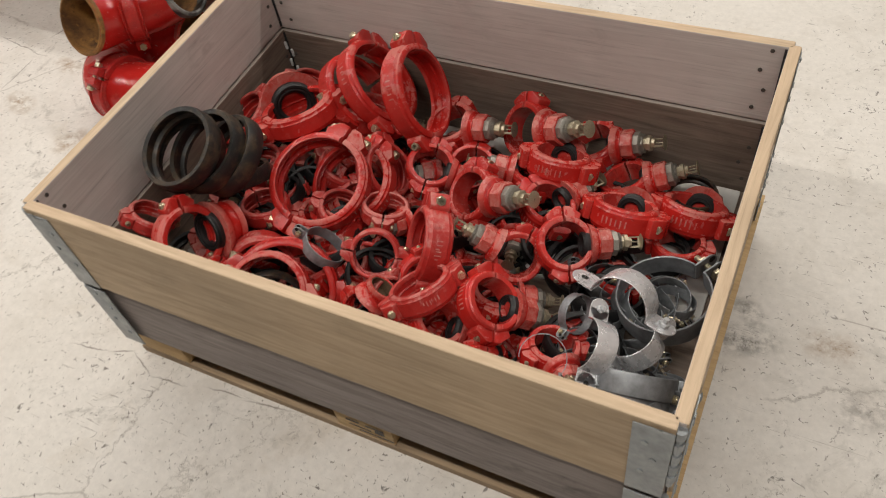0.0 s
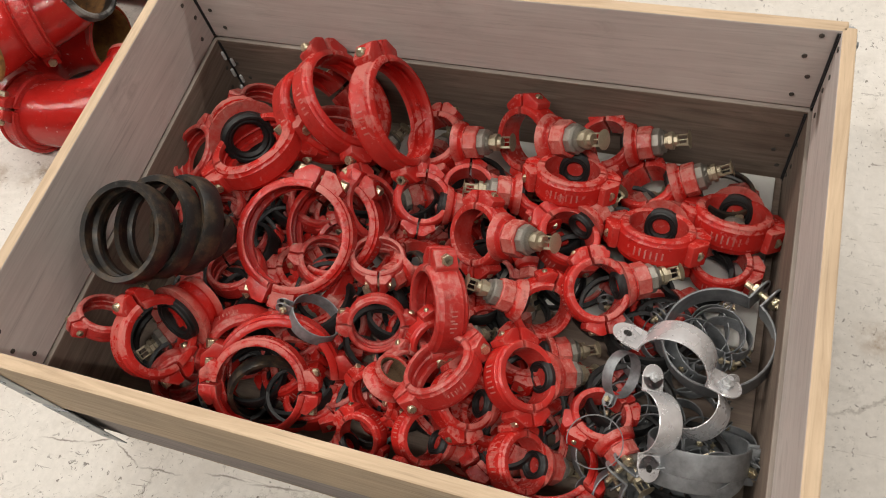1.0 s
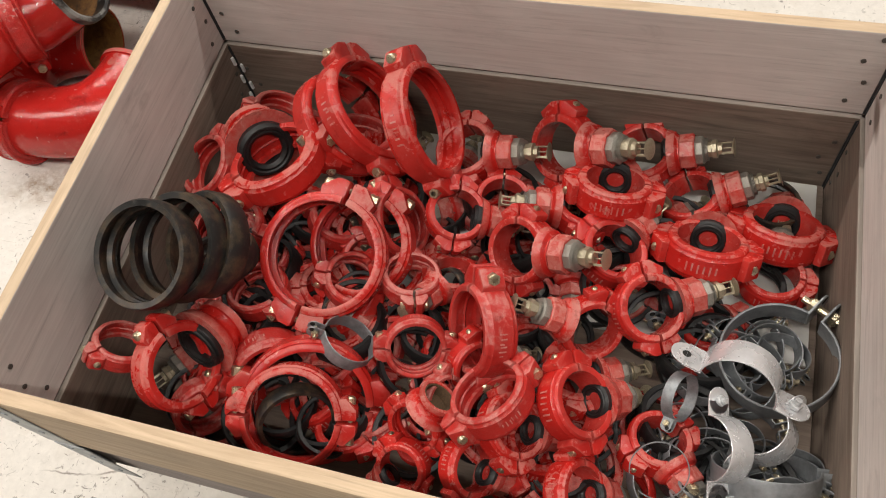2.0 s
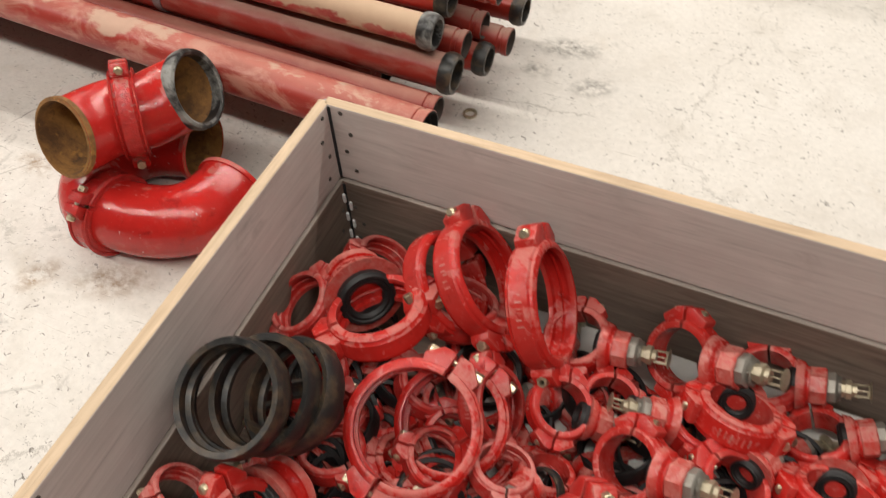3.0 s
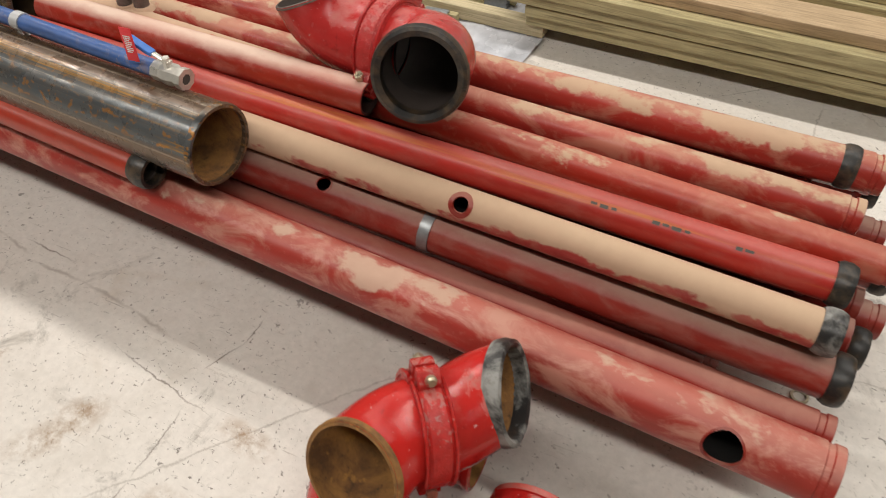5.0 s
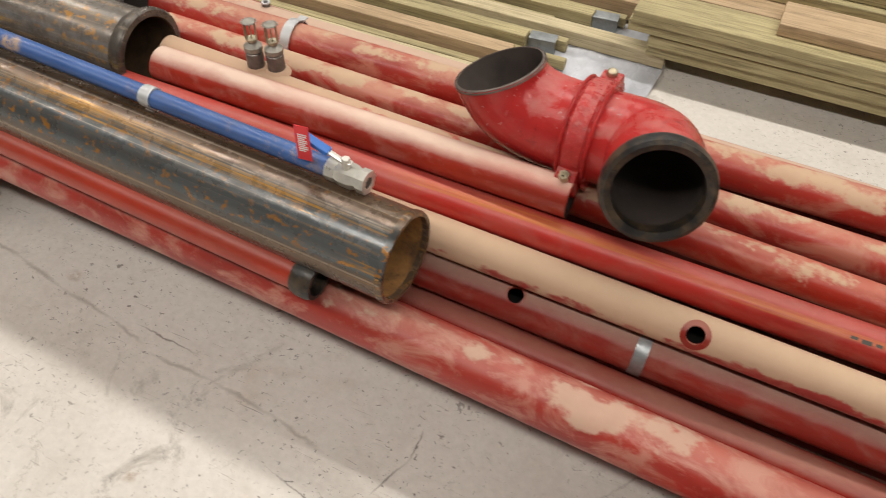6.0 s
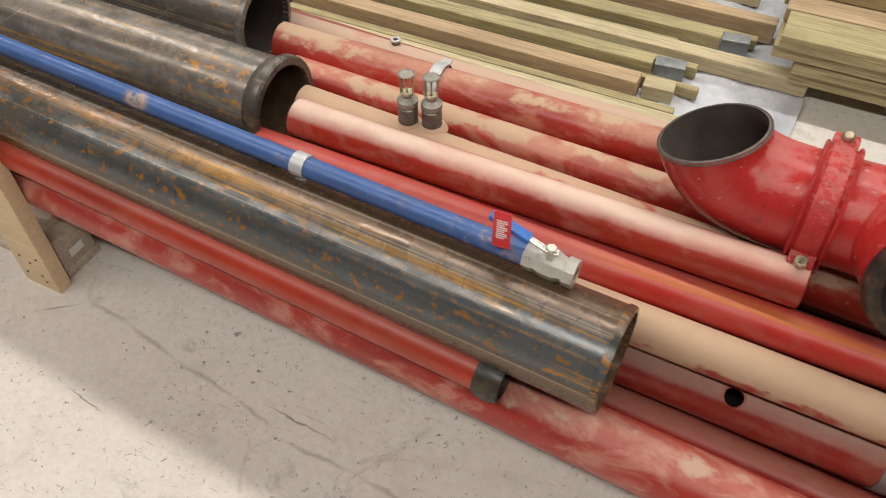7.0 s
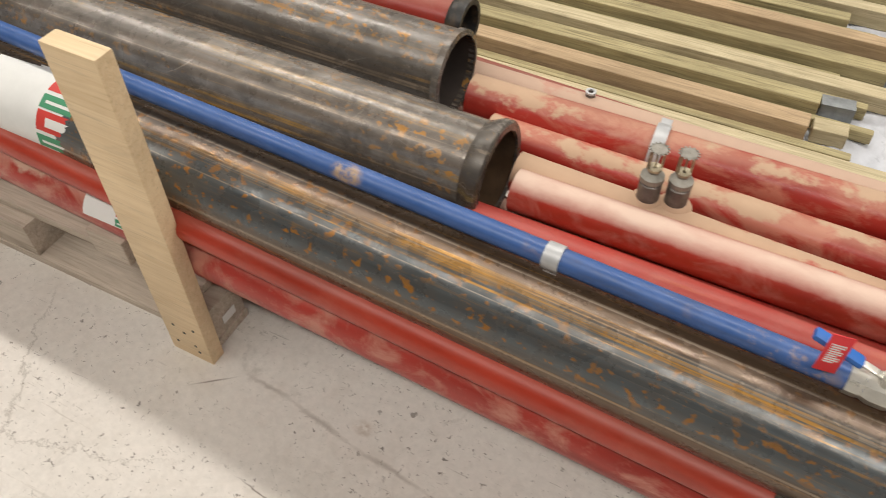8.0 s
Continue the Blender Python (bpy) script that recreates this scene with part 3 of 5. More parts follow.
def lathe(profile, seg=40, start=0.0, end=360.0, bm=None, m=None):
    """Turns a closed outline of (radius, height) round z, whole or as an arc with closed ends."""
    bm = bm or bmesh.new()
    whole = abs(end - start - 360) < 0.01
    steps = seg if whole else seg + 1
    rings = []
    for k in range(steps):
        a = radians(start + (end - start) * k / seg)
        rings.append([bm.verts.new((m @ Vector((r * math.cos(a), r * math.sin(a), h))) if m is not None else (r * math.cos(a), r * math.sin(a), h)) for r, h in profile])
    n = len(profile)
    for k in range(seg):
        a, b = rings[k], rings[(k + 1) % steps]
        for i in range(n):
            bm.faces.new((a[i], b[i], b[(i + 1) % n], a[(i + 1) % n]))
    if not whole:
        bm.faces.new(rings[0])
        bm.faces.new(rings[-1][::-1])
    return bm


def rod(r, h0, h1, seg=12, bm=None, m=None, bevel=0.0):
    if bevel:
        return lathe([(0.0005, h0), (r - bevel, h0), (r, h0 + bevel), (r, h1 - bevel), (r - bevel, h1), (0.0005, h1)], seg, bm=bm, m=m)
    return lathe([(0.0005, h0), (r, h0), (r, h1), (0.0005, h1)], seg, bm=bm, m=m)


def tube(path, radii, wall, seg=36, mats=True):
    """A hollow tube along a list of points; outer wall material 0, inner wall 1."""
    bm = bmesh.new()
    pts = [Vector(p) for p in path]
    tan = [(pts[min(i + 1, len(pts) - 1)] - pts[max(i - 1, 0)]).normalized() for i in range(len(pts))]
    side = tan[0].orthogonal().normalized()
    outer, inner = [], []
    for p, t, r in zip(pts, tan, radii):
        side = (side - t * side.dot(t)).normalized()
        up = t.cross(side)
        ring = [side * math.cos(2 * math.pi * k / seg) + up * math.sin(2 * math.pi * k / seg) for k in range(seg)]
        outer.append([bm.verts.new(p + d * r) for d in ring])
        inner.append([bm.verts.new(p + d * (r - wall)) for d in ring])
    for i in range(len(pts) - 1):
        for k in range(seg):
            j = (k + 1) % seg
            bm.faces.new((outer[i][k], outer[i][j], outer[i + 1][j], outer[i + 1][k]))
            f = bm.faces.new((inner[i][k], inner[i + 1][k], inner[i + 1][j], inner[i][j]))
            f.material_index = 1
    for e, flip in ((0, False), (-1, True)):
        for k in range(seg):
            j = (k + 1) % seg
            q = (outer[e][k], inner[e][k], inner[e][j], outer[e][j])
            f = bm.faces.new(q[::-1] if flip else q)
            f.material_index = 2
    return bm


def bend(p0, t0, p1, t1, k, n=14):
    """Points of a curve from p0, leaving along t0, to p1, arriving along t1."""
    a, d = Vector(p0), Vector(p1)
    b, c = a + Vector(t0).normalized() * k, d - Vector(t1).normalized() * k
    return [a * (1 - s) ** 3 + b * 3 * s * (1 - s) ** 2 + c * 3 * s * s * (1 - s) + d * s ** 3 for s in (i / n for i in range(n + 1))]


def along(p, direction, spin=0.0):
    """A pose at p whose z axis points along direction."""
    return Matrix.Translation(p) @ Vector(direction).to_track_quat("Z", "Y").to_matrix().to_4x4() @ pose(0, 0, 0, 0, 0, spin)


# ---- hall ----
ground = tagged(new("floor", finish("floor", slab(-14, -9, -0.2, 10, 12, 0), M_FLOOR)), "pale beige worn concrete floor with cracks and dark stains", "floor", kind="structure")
# Unseen walls and ceiling, added to close the hall and bounce light.
for nm, c in (("wall_north", (-14, 12, 0, 10, 12.2, 4.8)), ("wall_south", (-14, -9.2, 0, 10, -9, 4.8)), ("wall_east", (10, -9.2, 0, 10.2, 12.2, 4.8)), ("wall_west", (-14.2, -9.2, 0, -14, 12.2, 4.8))):
    tagged(new(nm, finish(nm, slab(*c), M_WALL)), "plain wall added out of view to bounce lamp light", "wall", kind="structure")
tagged(new("ceiling", finish("ceiling", slab(-14.2, -9.2, 4.8, 10.2, 12.2, 5.0), M_CEIL)), "plain ceiling added out of view to bounce lamp light", "ceiling", kind="structure")


# ---- pallet with two collars ----
def pallet(m, wood_mat, label):
    p = thing("pallet", label, "pallet", m=m)
    for y0, y1 in ((0.0, 0.10), (0.35, 0.45), (0.70, 0.80)):
        part("bottom_board", slab(0.0, y0, 0.0, 1.2, y1, 0.022, 0.002), M_OLD_DARK if wood_mat is M_PALLET else wood_mat, p)
        for x0, x1 in ((0.0, 0.145), (0.53, 0.67), (1.055, 1.2)):
            part("block", slab(x0 + 0.003, y0 + 0.002, 0.022, x1 - 0.003, y1 - 0.002, 0.10, 0.003), wood_mat, p)
    for x0, x1 in ((0.0, 0.145), (0.53, 0.67), (1.055, 1.2)):
        part("stringer", slab(x0, 0.0, 0.10, x1, 0.80, 0.122, 0.002), wood_mat, p)
    for y0, y1 in ((0.0, 0.145), (0.187, 0.287), (0.3275, 0.4725), (0.513, 0.613), (0.655, 0.80)):
        part("deck_board", slab(0.036, max(y0, 0.036), 0.122, 1.16, min(y1, 0.750), 0.144, 0.002), wood_mat, p)
    return p


crate_pallet = pallet(pose(0.015, 0.004, 0.0), M_PALLET, "yellowish wooden pallet under the collared crate")
stamp = thing("pallet_stamp", "burnt marking on the middle pallet block", "marking", m=pose(0.615, 0.0035, 0.06))
for k, (bx, bz, bw, bh) in enumerate(((-0.035, 0.012, 0.03, 0.004), (0.01, 0.012, 0.04, 0.004), (-0.03, -0.004, 0.05, 0.003), (0.03, -0.004, 0.02, 0.012), (-0.01, -0.018, 0.08, 0.003))):
    part("stamp_bar", slab(bx, -0.0012, bz, bx + bw, 0.0, bz + bh), M_INK, stamp, smooth=None)

FL, FR, BR, BL = Vector((0.030, -0.020)), Vector((1.206, -0.019)), Vector((1.206, 0.79)), Vector((0.004, 0.795))
THICK = 0.021
LIP = 0.040


def board(name, a, b, z0, z1, parent, inner, outer, edge, inset, back, ends=0.012):
    """An upright board from a to b with a raw top edge; set back by a lip's width, or with a lip that hangs over the one below."""
    d = (b - a).normalized()
    length = (b - a).length
    bm = slab(ends, back, z0, length - ends, THICK + inset, z1, 0.003)
    if not back:
        slab(ends, 0.0, z0 - LIP, length - ends, 0.0075, z0 + 0.006, 0.002, bm)
    for f in bm.faces:
        f.normal_update()
        c = f.calc_center_median()
        f.material_index = 1 if f.normal.z > 0.5 else (2 if c.y < back + 0.004 else 0)
    ob = part(name, bm, (inner, edge, outer), parent, smooth=None)
    ob.matrix_basis = pose(a.x, a.y, 0, 0, 0, math.degrees(math.atan2(d.y, d.x)))
    return ob


def collar(z0, z1, inner, outer, label, edge, inset=0.0, back=0.0):
    c = thing("pallet_collar", label, "pallet collar", "collars of the crate")
    walls = ((FL, FR), (FR, BR), (BR, BL), (BL, FL))
    for a, b in walls:
        w = board("board", a, b, z0, z1, c, inner, outer, edge, inset, back)
        n = (b - a).length
        for end, x0 in ((0, 0.012), (1, n - 0.012)):
            s = 1 if end == 0 else -1
            hinge = part("hinge_plate", slab(min(x0, x0 + s * 0.055), -0.0025, z0 - (0.012 if back else LIP), max(x0, x0 + s * 0.055), -0.0003, z1 - (0.050 if back else 0.012), 0.0008), M_HINGE, w)
            part("inner_plate", slab(min(x0, x0 + s * (0.014 + inset)), THICK + inset + 0.0003, z0 + 0.005, max(x0, x0 + s * (0.014 + inset)), THICK + inset + 0.0022, z1 - 0.005), M_PLATE, w, smooth=None)
            for k, hz in enumerate((0.03, 0.075, 0.12, 0.165)):
                hx = x0 + s * (0.022 if k % 2 else 0.036)
                part("screw", rod(0.0042, 0.0, 0.0016, 8, m=Matrix.Translation((hx + s * 0.012, THICK + inset + 0.0001, z0 + hz)) @ pose(0, 0, 0, -90)), M_INK, w)
                part("rivet", rod(0.005, 0.0, 0.0018, 8, m=Matrix.Translation((hx, -0.0025, z0 + hz)) @ pose(0, 0, 0, 90)), M_HINGE, w)
    for q in (FL, FR, BR, BL):
        inward = (Vector((0.6, 0.4)) - q)
        pin = q + Vector((math.copysign(0.008, inward.x), math.copysign(0.008, inward.y)))
        part("hinge_pin", rod(0.006, z0 - 0.004, z1 - (0.05 if back else 0.012), 10, m=Matrix.Translation((pin.x, pin.y, 0))), M_HINGE, c)
        for k in range(4 if back else 5):
            hz = z0 + 0.012 + k * 0.034
            part("hinge_knuckle", rod(0.0085, hz, hz + 0.02, 10, m=Matrix.Translation((pin.x, pin.y, 0))), M_HINGE, c)
    return c


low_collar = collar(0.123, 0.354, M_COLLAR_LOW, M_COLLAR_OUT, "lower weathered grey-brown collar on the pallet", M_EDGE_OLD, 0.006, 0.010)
top_collar = collar(0.3575, 0.535, M_COLLAR, M_OUTER, "upper wooden collar with pale raw top edge", M_EDGE)
# Added bars paint the light that comes through the corner hinge.
for k in range(7):
    kz = 0.150 + k * 0.026
    side = 0.0035 if k % 2 else -0.0035
    part("hinge_loop", slab(-0.0026, -0.0026, kz, 0.0026, 0.0026, kz + 0.021, 0.0008, m=Matrix.Translation((0.0385 + side, 0.7615 + side, 0))), M_GAP_LIGHT, low_collar, "pale bar imitating light through a slit of the corner hinge")
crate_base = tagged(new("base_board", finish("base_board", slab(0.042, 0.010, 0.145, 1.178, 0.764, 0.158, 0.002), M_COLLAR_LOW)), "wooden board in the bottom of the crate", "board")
base_sheet = tagged(new("white_sheet", finish("white_sheet", slab(0.42, 0.40, 0.158, 1.165, 0.757, 0.166, 0.002), M_WHITE)), "dusty white sheet lying in the bottom of the crate", "sheet")


# ---- fittings in the crate: prototypes of outer radius 1, axis z ----
def hexagon(r, h0, h1, m, bm=None):
    return rod(r, h0, h1, 6, bm=bm, m=m, bevel=0.12 * r)


def wedge(lug, wide, side, bm, m, root=0.58, reach=0.24):
    """A bolt lug: a flat foot at the joint that flares out of the ring's back."""
    outline = [(0.84, side * 0.03), (1.0 + lug, side * 0.03), (1.03 + lug, side * 0.07), (1.02 + lug, side * reach), (1.01, side * root), (0.84, side * root * 0.9)]
    if side < 0:
        outline.reverse()
    low, high = ([bm.verts.new(m @ Vector((x, y, h))) for x, y in outline] for h in (-wide, wide))
    faces = [bm.faces.new(low[::-1]), bm.faces.new(high)]
    n = len(outline)
    faces += [bm.faces.new((low[k], low[(k + 1) % n], high[(k + 1) % n], high[k])) for k in range(n)]
    bmesh.ops.bevel(bm, geom=list({e for f in faces for e in f.edges}), offset=0.045, segments=2, profile=0.6, affect="EDGES")


def shell(start, inner, wide, lug, bm=None, smooth_bore=False, root=0.46):
    """One half of a pipe coupling with its two bolt lugs; the bore is grooved, or smooth for a tee."""
    lip = inner - 0.035
    prof = [(lip, -wide * 0.97), (lip + 0.02, -wide), (0.90, -wide), (0.955, -wide * 0.86), (0.965, -wide * 0.70), (1.0, -wide * 0.58), (1.0, wide * 0.58), (0.965, wide * 0.70), (0.955, wide * 0.86), (0.90, wide), (lip + 0.02, wide), (lip, wide * 0.97)]
    if not smooth_bore:
        prof += [(lip, wide * 0.62), (inner + 0.045, wide * 0.55), (inner + 0.045, wide * 0.1), (inner + 0.01, 0.0), (inner + 0.045, -wide * 0.1), (inner + 0.045, -wide * 0.55), (lip, -wide * 0.62)]
    bm = lathe(prof, 24, start + 3, start + 177, bm)
    for a, side in ((start, 1), (start + 180, -1)):
        wedge(lug, wide * 0.72, side, bm, pose(0, 0, 0, 0, 0, a), root)
    return bm


def bolts(parent, lug, size):
    for a in (0, 180):
        m = pose(0, 0, 0, 0, 0, a) @ Matrix.Translation((1.0 + lug * 0.45, 0, 0)) @ pose(0, 0, 0, 90)
        b = part("bolt", rod(size * 0.5, -0.42, 0.46, 8, m=m), M_BOLT, parent)
        part("bolt_head", rod(size, -0.46, -0.30, 10, m=m, bevel=size * 0.35), M_BOLT, b)
        part("nut", hexagon(size * 1.05, 0.30, 0.46, m), M_BOLT, b)


def coupling(name, label, inner, wide, lug, bolt, material, marks=False):
    c = thing(name, label, "pipe coupling", "couplings in the crate")
    for start in (0, 180):
        h = part("half_shell", shell(start, inner, wide, lug), material, c)
        if marks:
            for k in range(6):
                a = start + 74 + k * 5 + (k % 3) * 0.8
                part("cast_mark", slab(0.996, -0.014, -wide * (0.2 if k % 3 else 0.05), 1.006, 0.014, wide * (0.24 if k % 2 else 0.16), 0.0, m=pose(0, 0, 0, 0, 0, a)), material, h, smooth=None)
    bolts(c, lug, bolt)
    return c


def outlet_seal(c, r, bore):
    """The rubber grommet that sits inside the ring, round the outlet, and the outlet's bore behind it."""
    m = pose(0, 0, 0, -90)
    seal = part("outlet_gasket", lathe([(r * bore, 0.66), (r * (bore + 0.12), 0.60), (r * 0.88, 0.62), (r, 0.68), (r, 0.84), (r * bore, 0.84)], 26, m=m), M_RUBBER, c, "black rubber seal in the outlet")
    part("seal_lip", lathe([(r * (bore + 0.20), 0.604), (r * (bore + 0.25), 0.575), (r * (bore + 0.34), 0.577), (r * (bore + 0.40), 0.612)], 26, m=m), M_RUBBER, seal)
    part("outlet_bore", lathe([(0.01, 0.98), (r * bore * 1.1, 0.98), (r * bore * 1.1, 0.80), (r * bore * 1.1 + 0.02, 0.80), (r * bore * 1.1 + 0.02, 1.0), (0.01, 1.0)], 20, m=m), M_BORE, c)


def branch(c, length, material, grooved):
    """The outlet of a mechanical tee, along +y: a saddle, then a grooved end or a hexagon."""
    m = pose(0, 0, 0, -90)
    if grooved:
        neck = [(0.42, 0.80), (0.86, 0.78), (0.80, 0.98), (0.70, 1.06), (0.66, 1.12), (0.66, 1.22), (0.60, 1.23), (0.60, 1.33), (0.67, 1.34), (0.67, length), (0.55, length), (0.50, 1.0)]
    else:
        neck = [(0.34, 0.80), (0.72, 0.78), (0.64, 1.00), (0.53, 1.07), (0.53, 1.12), (0.36, 1.12), (0.30, 1.0)]
    out = part("outlet", lathe(neck, 24, m=m), material, c)
    if not grooved:
        part("outlet_hexagon", lathe([(0.36, 1.10), (0.50, 1.10), (0.545, 1.14), (0.545, length - 0.04), (0.50, length), (0.36, length)], 8, m=m), material, out)
    else:
        part("end_bore", lathe([(0.02, 1.05), (0.54, 1.05), (0.54, length - 0.02), (0.50, length - 0.02), (0.50, 1.08), (0.02, 1.08)], 20, m=m), M_BORE, out)
    outlet_seal(c, 0.60 if grooved else 0.50, 0.58 if grooved else 0.46)
    return out


def sprinkler_head(m, parent=None, name="sprinkler_head"):
    """An upright head: threaded body, two frame arms, deflector disc."""
    s = part(name, lathe([(0.06, 0.0), (0.30, 0.0), (0.30, 0.16), (0.36, 0.18), (0.36, 0.34), (0.24, 0.38), (0.22, 0.52), (0.06, 0.52)], 8, m=m), M_BRASS, parent)
    for a in (0, 180):
        turn = m @ pose(0, 0, 0, 0, 0, a)
        arm = slab(0.185, -0.026, 0.48, 0.235, 0.026, 0.86, 0.01, m=turn)
        slab(0.0, -0.04, 0.85, 0.235, 0.04, 0.91, 0.012, arm, turn)
        part("frame_arm", arm, M_BRASS, s)
    part("bulb", rod(0.024, 0.50, 0.86, 8, m=m, bevel=0.01), M_BRASS, s)
    disc = lathe([(0.02, 0.92), (0.30, 0.92), (0.36, 0.95), (0.30, 0.965), (0.02, 0.965)], 18, m=m)
    part("deflector", disc, M_BRASS, s)
    return s


def tee(name, label):
    c = thing(name, label, "pipe tee", "sprinkler tees in the crate")
    for start in (0, 180):
        h = part("half_shell", shell(start, 0.78, 0.40, 0.28, None, True, 0.62), M_COUP, c)
        if start:
            for k in range(6):
                part("cast_mark", slab(0.994, -0.02, -0.10 if k % 2 else -0.13, 1.012, 0.02, 0.10, 0.0, m=pose(0, 0, 0, 0, 0, 250 + k * 8)), M_COUP, h, smooth=None)
    bolts(c, 0.28, 0.13)
    branch(c, 1.56, M_COUP, False)
    out = pose(0, 0, 0, -90)
    adapter = part("adapter", lathe([(0.2, 1.5), (0.40, 1.5), (0.44, 1.56), (0.44, 1.76), (0.38, 1.80), (0.33, 1.82), (0.33, 1.90), (0.2, 1.90)], 8, m=out), M_MALLEABLE, c, "grey iron adapter")
    for k in range(3):
        part("thread", lathe([(0.30, 1.81 + k * 0.035), (0.355, 1.825 + k * 0.035), (0.30, 1.84 + k * 0.035)], 16, m=out), M_MALLEABLE, adapter)
    sprinkler_head(out @ Matrix.Translation((0, 0, 1.88)) @ Matrix.Scale(0.80, 4), c)
    return c


def gasket_ring(name, label, material):
    ob = thing(name, label, "rubber gasket", "gaskets in the crate")
    part("ring", lathe([(0.86, -0.20), (0.965, -0.22), (1.0, -0.14), (1.0, 0.14), (0.965, 0.22), (0.86, 0.20), (0.86, 0.12), (0.94, 0.07), (0.94, -0.07), (0.86, -0.12)], 44), material, ob)
    return ob


def strap(name, label, material, w, rivets=False):
    """A sheet-metal pipe clamp: an open band with two flat rounded ears and a bolt."""
    ob = thing(name, label, "pipe clamp", "steel clamps in the crate")
    part("band", lathe([(0.955, -w), (0.975, -w - 0.012), (0.995, -w), (1.0, -w * 0.9), (1.0, w * 0.9), (0.995, w), (0.975, w + 0.012), (0.955, w)], 48, 9, 351), material, ob)
    for s in (1, -1):
        bm = slab(0.95, s * 0.13 - 0.022, -w * 0.95, 1.25, s * 0.13 + 0.022, w * 0.95, 0.016)
        rod(max(w * 0.95, 0.2), -0.022, 0.022, 18, bm, Matrix.Translation((1.30, s * 0.13, 0)) @ pose(0, 0, 0, 90), 0.01)
        ear = part("ear", bm, material, ob)
        # A solid dark disc, with the hole's shade in its colour.
        part("ear_hole", rod(0.085, -0.025, 0.025, 12, m=Matrix.Translation((1.40, s * 0.13, w * 0.35)) @ pose(0, 0, 0, 90)), M_HOLE_SHADE, ear)
    b = part("bolt", rod(0.07, -0.42, 0.32, 8, m=Matrix.Translation((1.24, 0, 0)) @ pose(0, 0, 0, 90)), M_BOLT, ob)
    part("bolt_head", hexagon(0.14, 0.15, 0.27, Matrix.Translation((1.24, 0, 0)) @ pose(0, 0, 0, 90)), M_BOLT, b)
    part("nut", hexagon(0.14, -0.27, -0.15, Matrix.Translation((1.24, 0, 0)) @ pose(0, 0, 0, 90)), M_BOLT, b)
    return ob


def half_clamp(name, label, material, w):
    """A half-round sheet-metal clamp whose two flat ears stand out at its ends, one with a bolt."""
    ob = thing(name, label, "pipe clamp", "steel clamps in the crate")
    part("band", lathe([(0.955, -w), (0.975, -w - 0.012), (0.995, -w), (1.0, -w * 0.9), (1.0, w * 0.9), (0.995, w), (0.975, w + 0.012), (0.955, w)], 32, 4, 176), material, ob)
    for a in (0, 180):
        turn = pose(0, 0, 0, 0, 0, a)
        s = 1 if a == 0 else -1
        bm = slab(0.95, s * 0.05 - 0.024, -w * 0.95, 1.42, s * 0.05 + 0.024, w * 0.95, 0.018, None, turn)
        rod(w * 0.95, -0.024, 0.024, 20, bm, turn @ Matrix.Translation((1.42, s * 0.05, 0)) @ pose(0, 0, 0, 90), 0.012)
        ear = part("ear", bm, material, ob)
        at = turn @ Matrix.Translation((1.42, s * 0.05, 0)) @ pose(0, 0, 0, 90)
        if a:
            # The ear's hole is only a near-black disc painted as shade.
            part("ear_hole", rod(0.12, -0.028, 0.028, 14, m=at), M_HOLE_SHADE, ear)
        else:
            bolt = part("bolt", rod(0.09, -0.30, 0.20, 10, m=at), M_STRAP, ear)
            part("bolt_head", hexagon(0.17, 0.03, 0.15, at), M_STRAP, bolt)
            part("nut", hexagon(0.17, -0.16, -0.03, at), M_STRAP, bolt)
    return ob


def wire(name, label):
    ob = thing(name, label, "wire clip")
    part("loop", lathe([(0.965, -0.02), (1.0, -0.02), (1.0, 0.02), (0.965, 0.02)], 40, 20, 340), M_ZINC_DULL, ob)
    return ob


big_coupling = coupling("large_coupling", "large dusty red grooved pipe coupling in the crate", 0.875, 0.24, 0.20, 0.085, M_COUP, True)
small_coupling = coupling("small_coupling", "small dusty red grooved pipe coupling in the crate", 0.83, 0.36, 0.30, 0.13, M_COUP_DUSTY, True)
saddle = coupling("outlet_coupling", "red outlet coupling with a black seal in the crate", 0.80, 0.30, 0.24, 0.11, M_COUP)
branch(saddle, 1.52, M_COUP, True)
tee_proto = tee("sprinkler_tee", "red mechanical tee with a brass sprinkler head in the crate")
gasket = gasket_ring("gasket", "worn black rubber coupling gasket among the couplings", M_RUBBER_RING)
# Black rings serve as gaskets and as painted shade in the heap's gaps.
gap_shade_ring = gasket_ring("rubber_seal", "black rubber ring added low in the heap to darken its gaps", M_RUBBER)
strap_clamp = strap("strap_clamp", "galvanised steel strap clamp with a bolt in the crate", M_ZINC_DULL, 0.25)
wide_clamp = half_clamp("wide_clamp", "wide bright galvanised pipe clamp half with bolted ears in the crate", M_ZINC, 0.44)
wire_loop = wire("wire_clip", "thin bright wire clip lying on the clamps")
USED = set()


def place(proto, x, y, z, rx, ry, rz, size):
    m = pose(x, y, z, rx, ry, rz) @ Matrix.Scale(size, 4)
    if proto.name in USED:
        return copy_thing(proto, pose(x, y, z, rx, ry, rz) @ Matrix.Scale(size / proto.scale.x, 4))
    USED.add(proto.name)
    proto.matrix_basis = m
    return proto


place(big_coupling, 0.483, 0.627, 0.376, -59, 41, -58, 0.1072)
place(big_coupling, 0.362, 0.657, 0.346, 49, -25, 127, 0.1072)
place(big_coupling, 0.302, 0.646, 0.312, -50, -19, -91, 0.0970)
place(big_coupling, 0.367, 0.374, 0.313, 12, -21, 77, 0.1075)
place(big_coupling, 0.406, 0.430, 0.266, 7, -25, 65, 0.0954)
place(big_coupling, 0.392, 0.110, 0.269, 32, 7, 10, 0.0845)
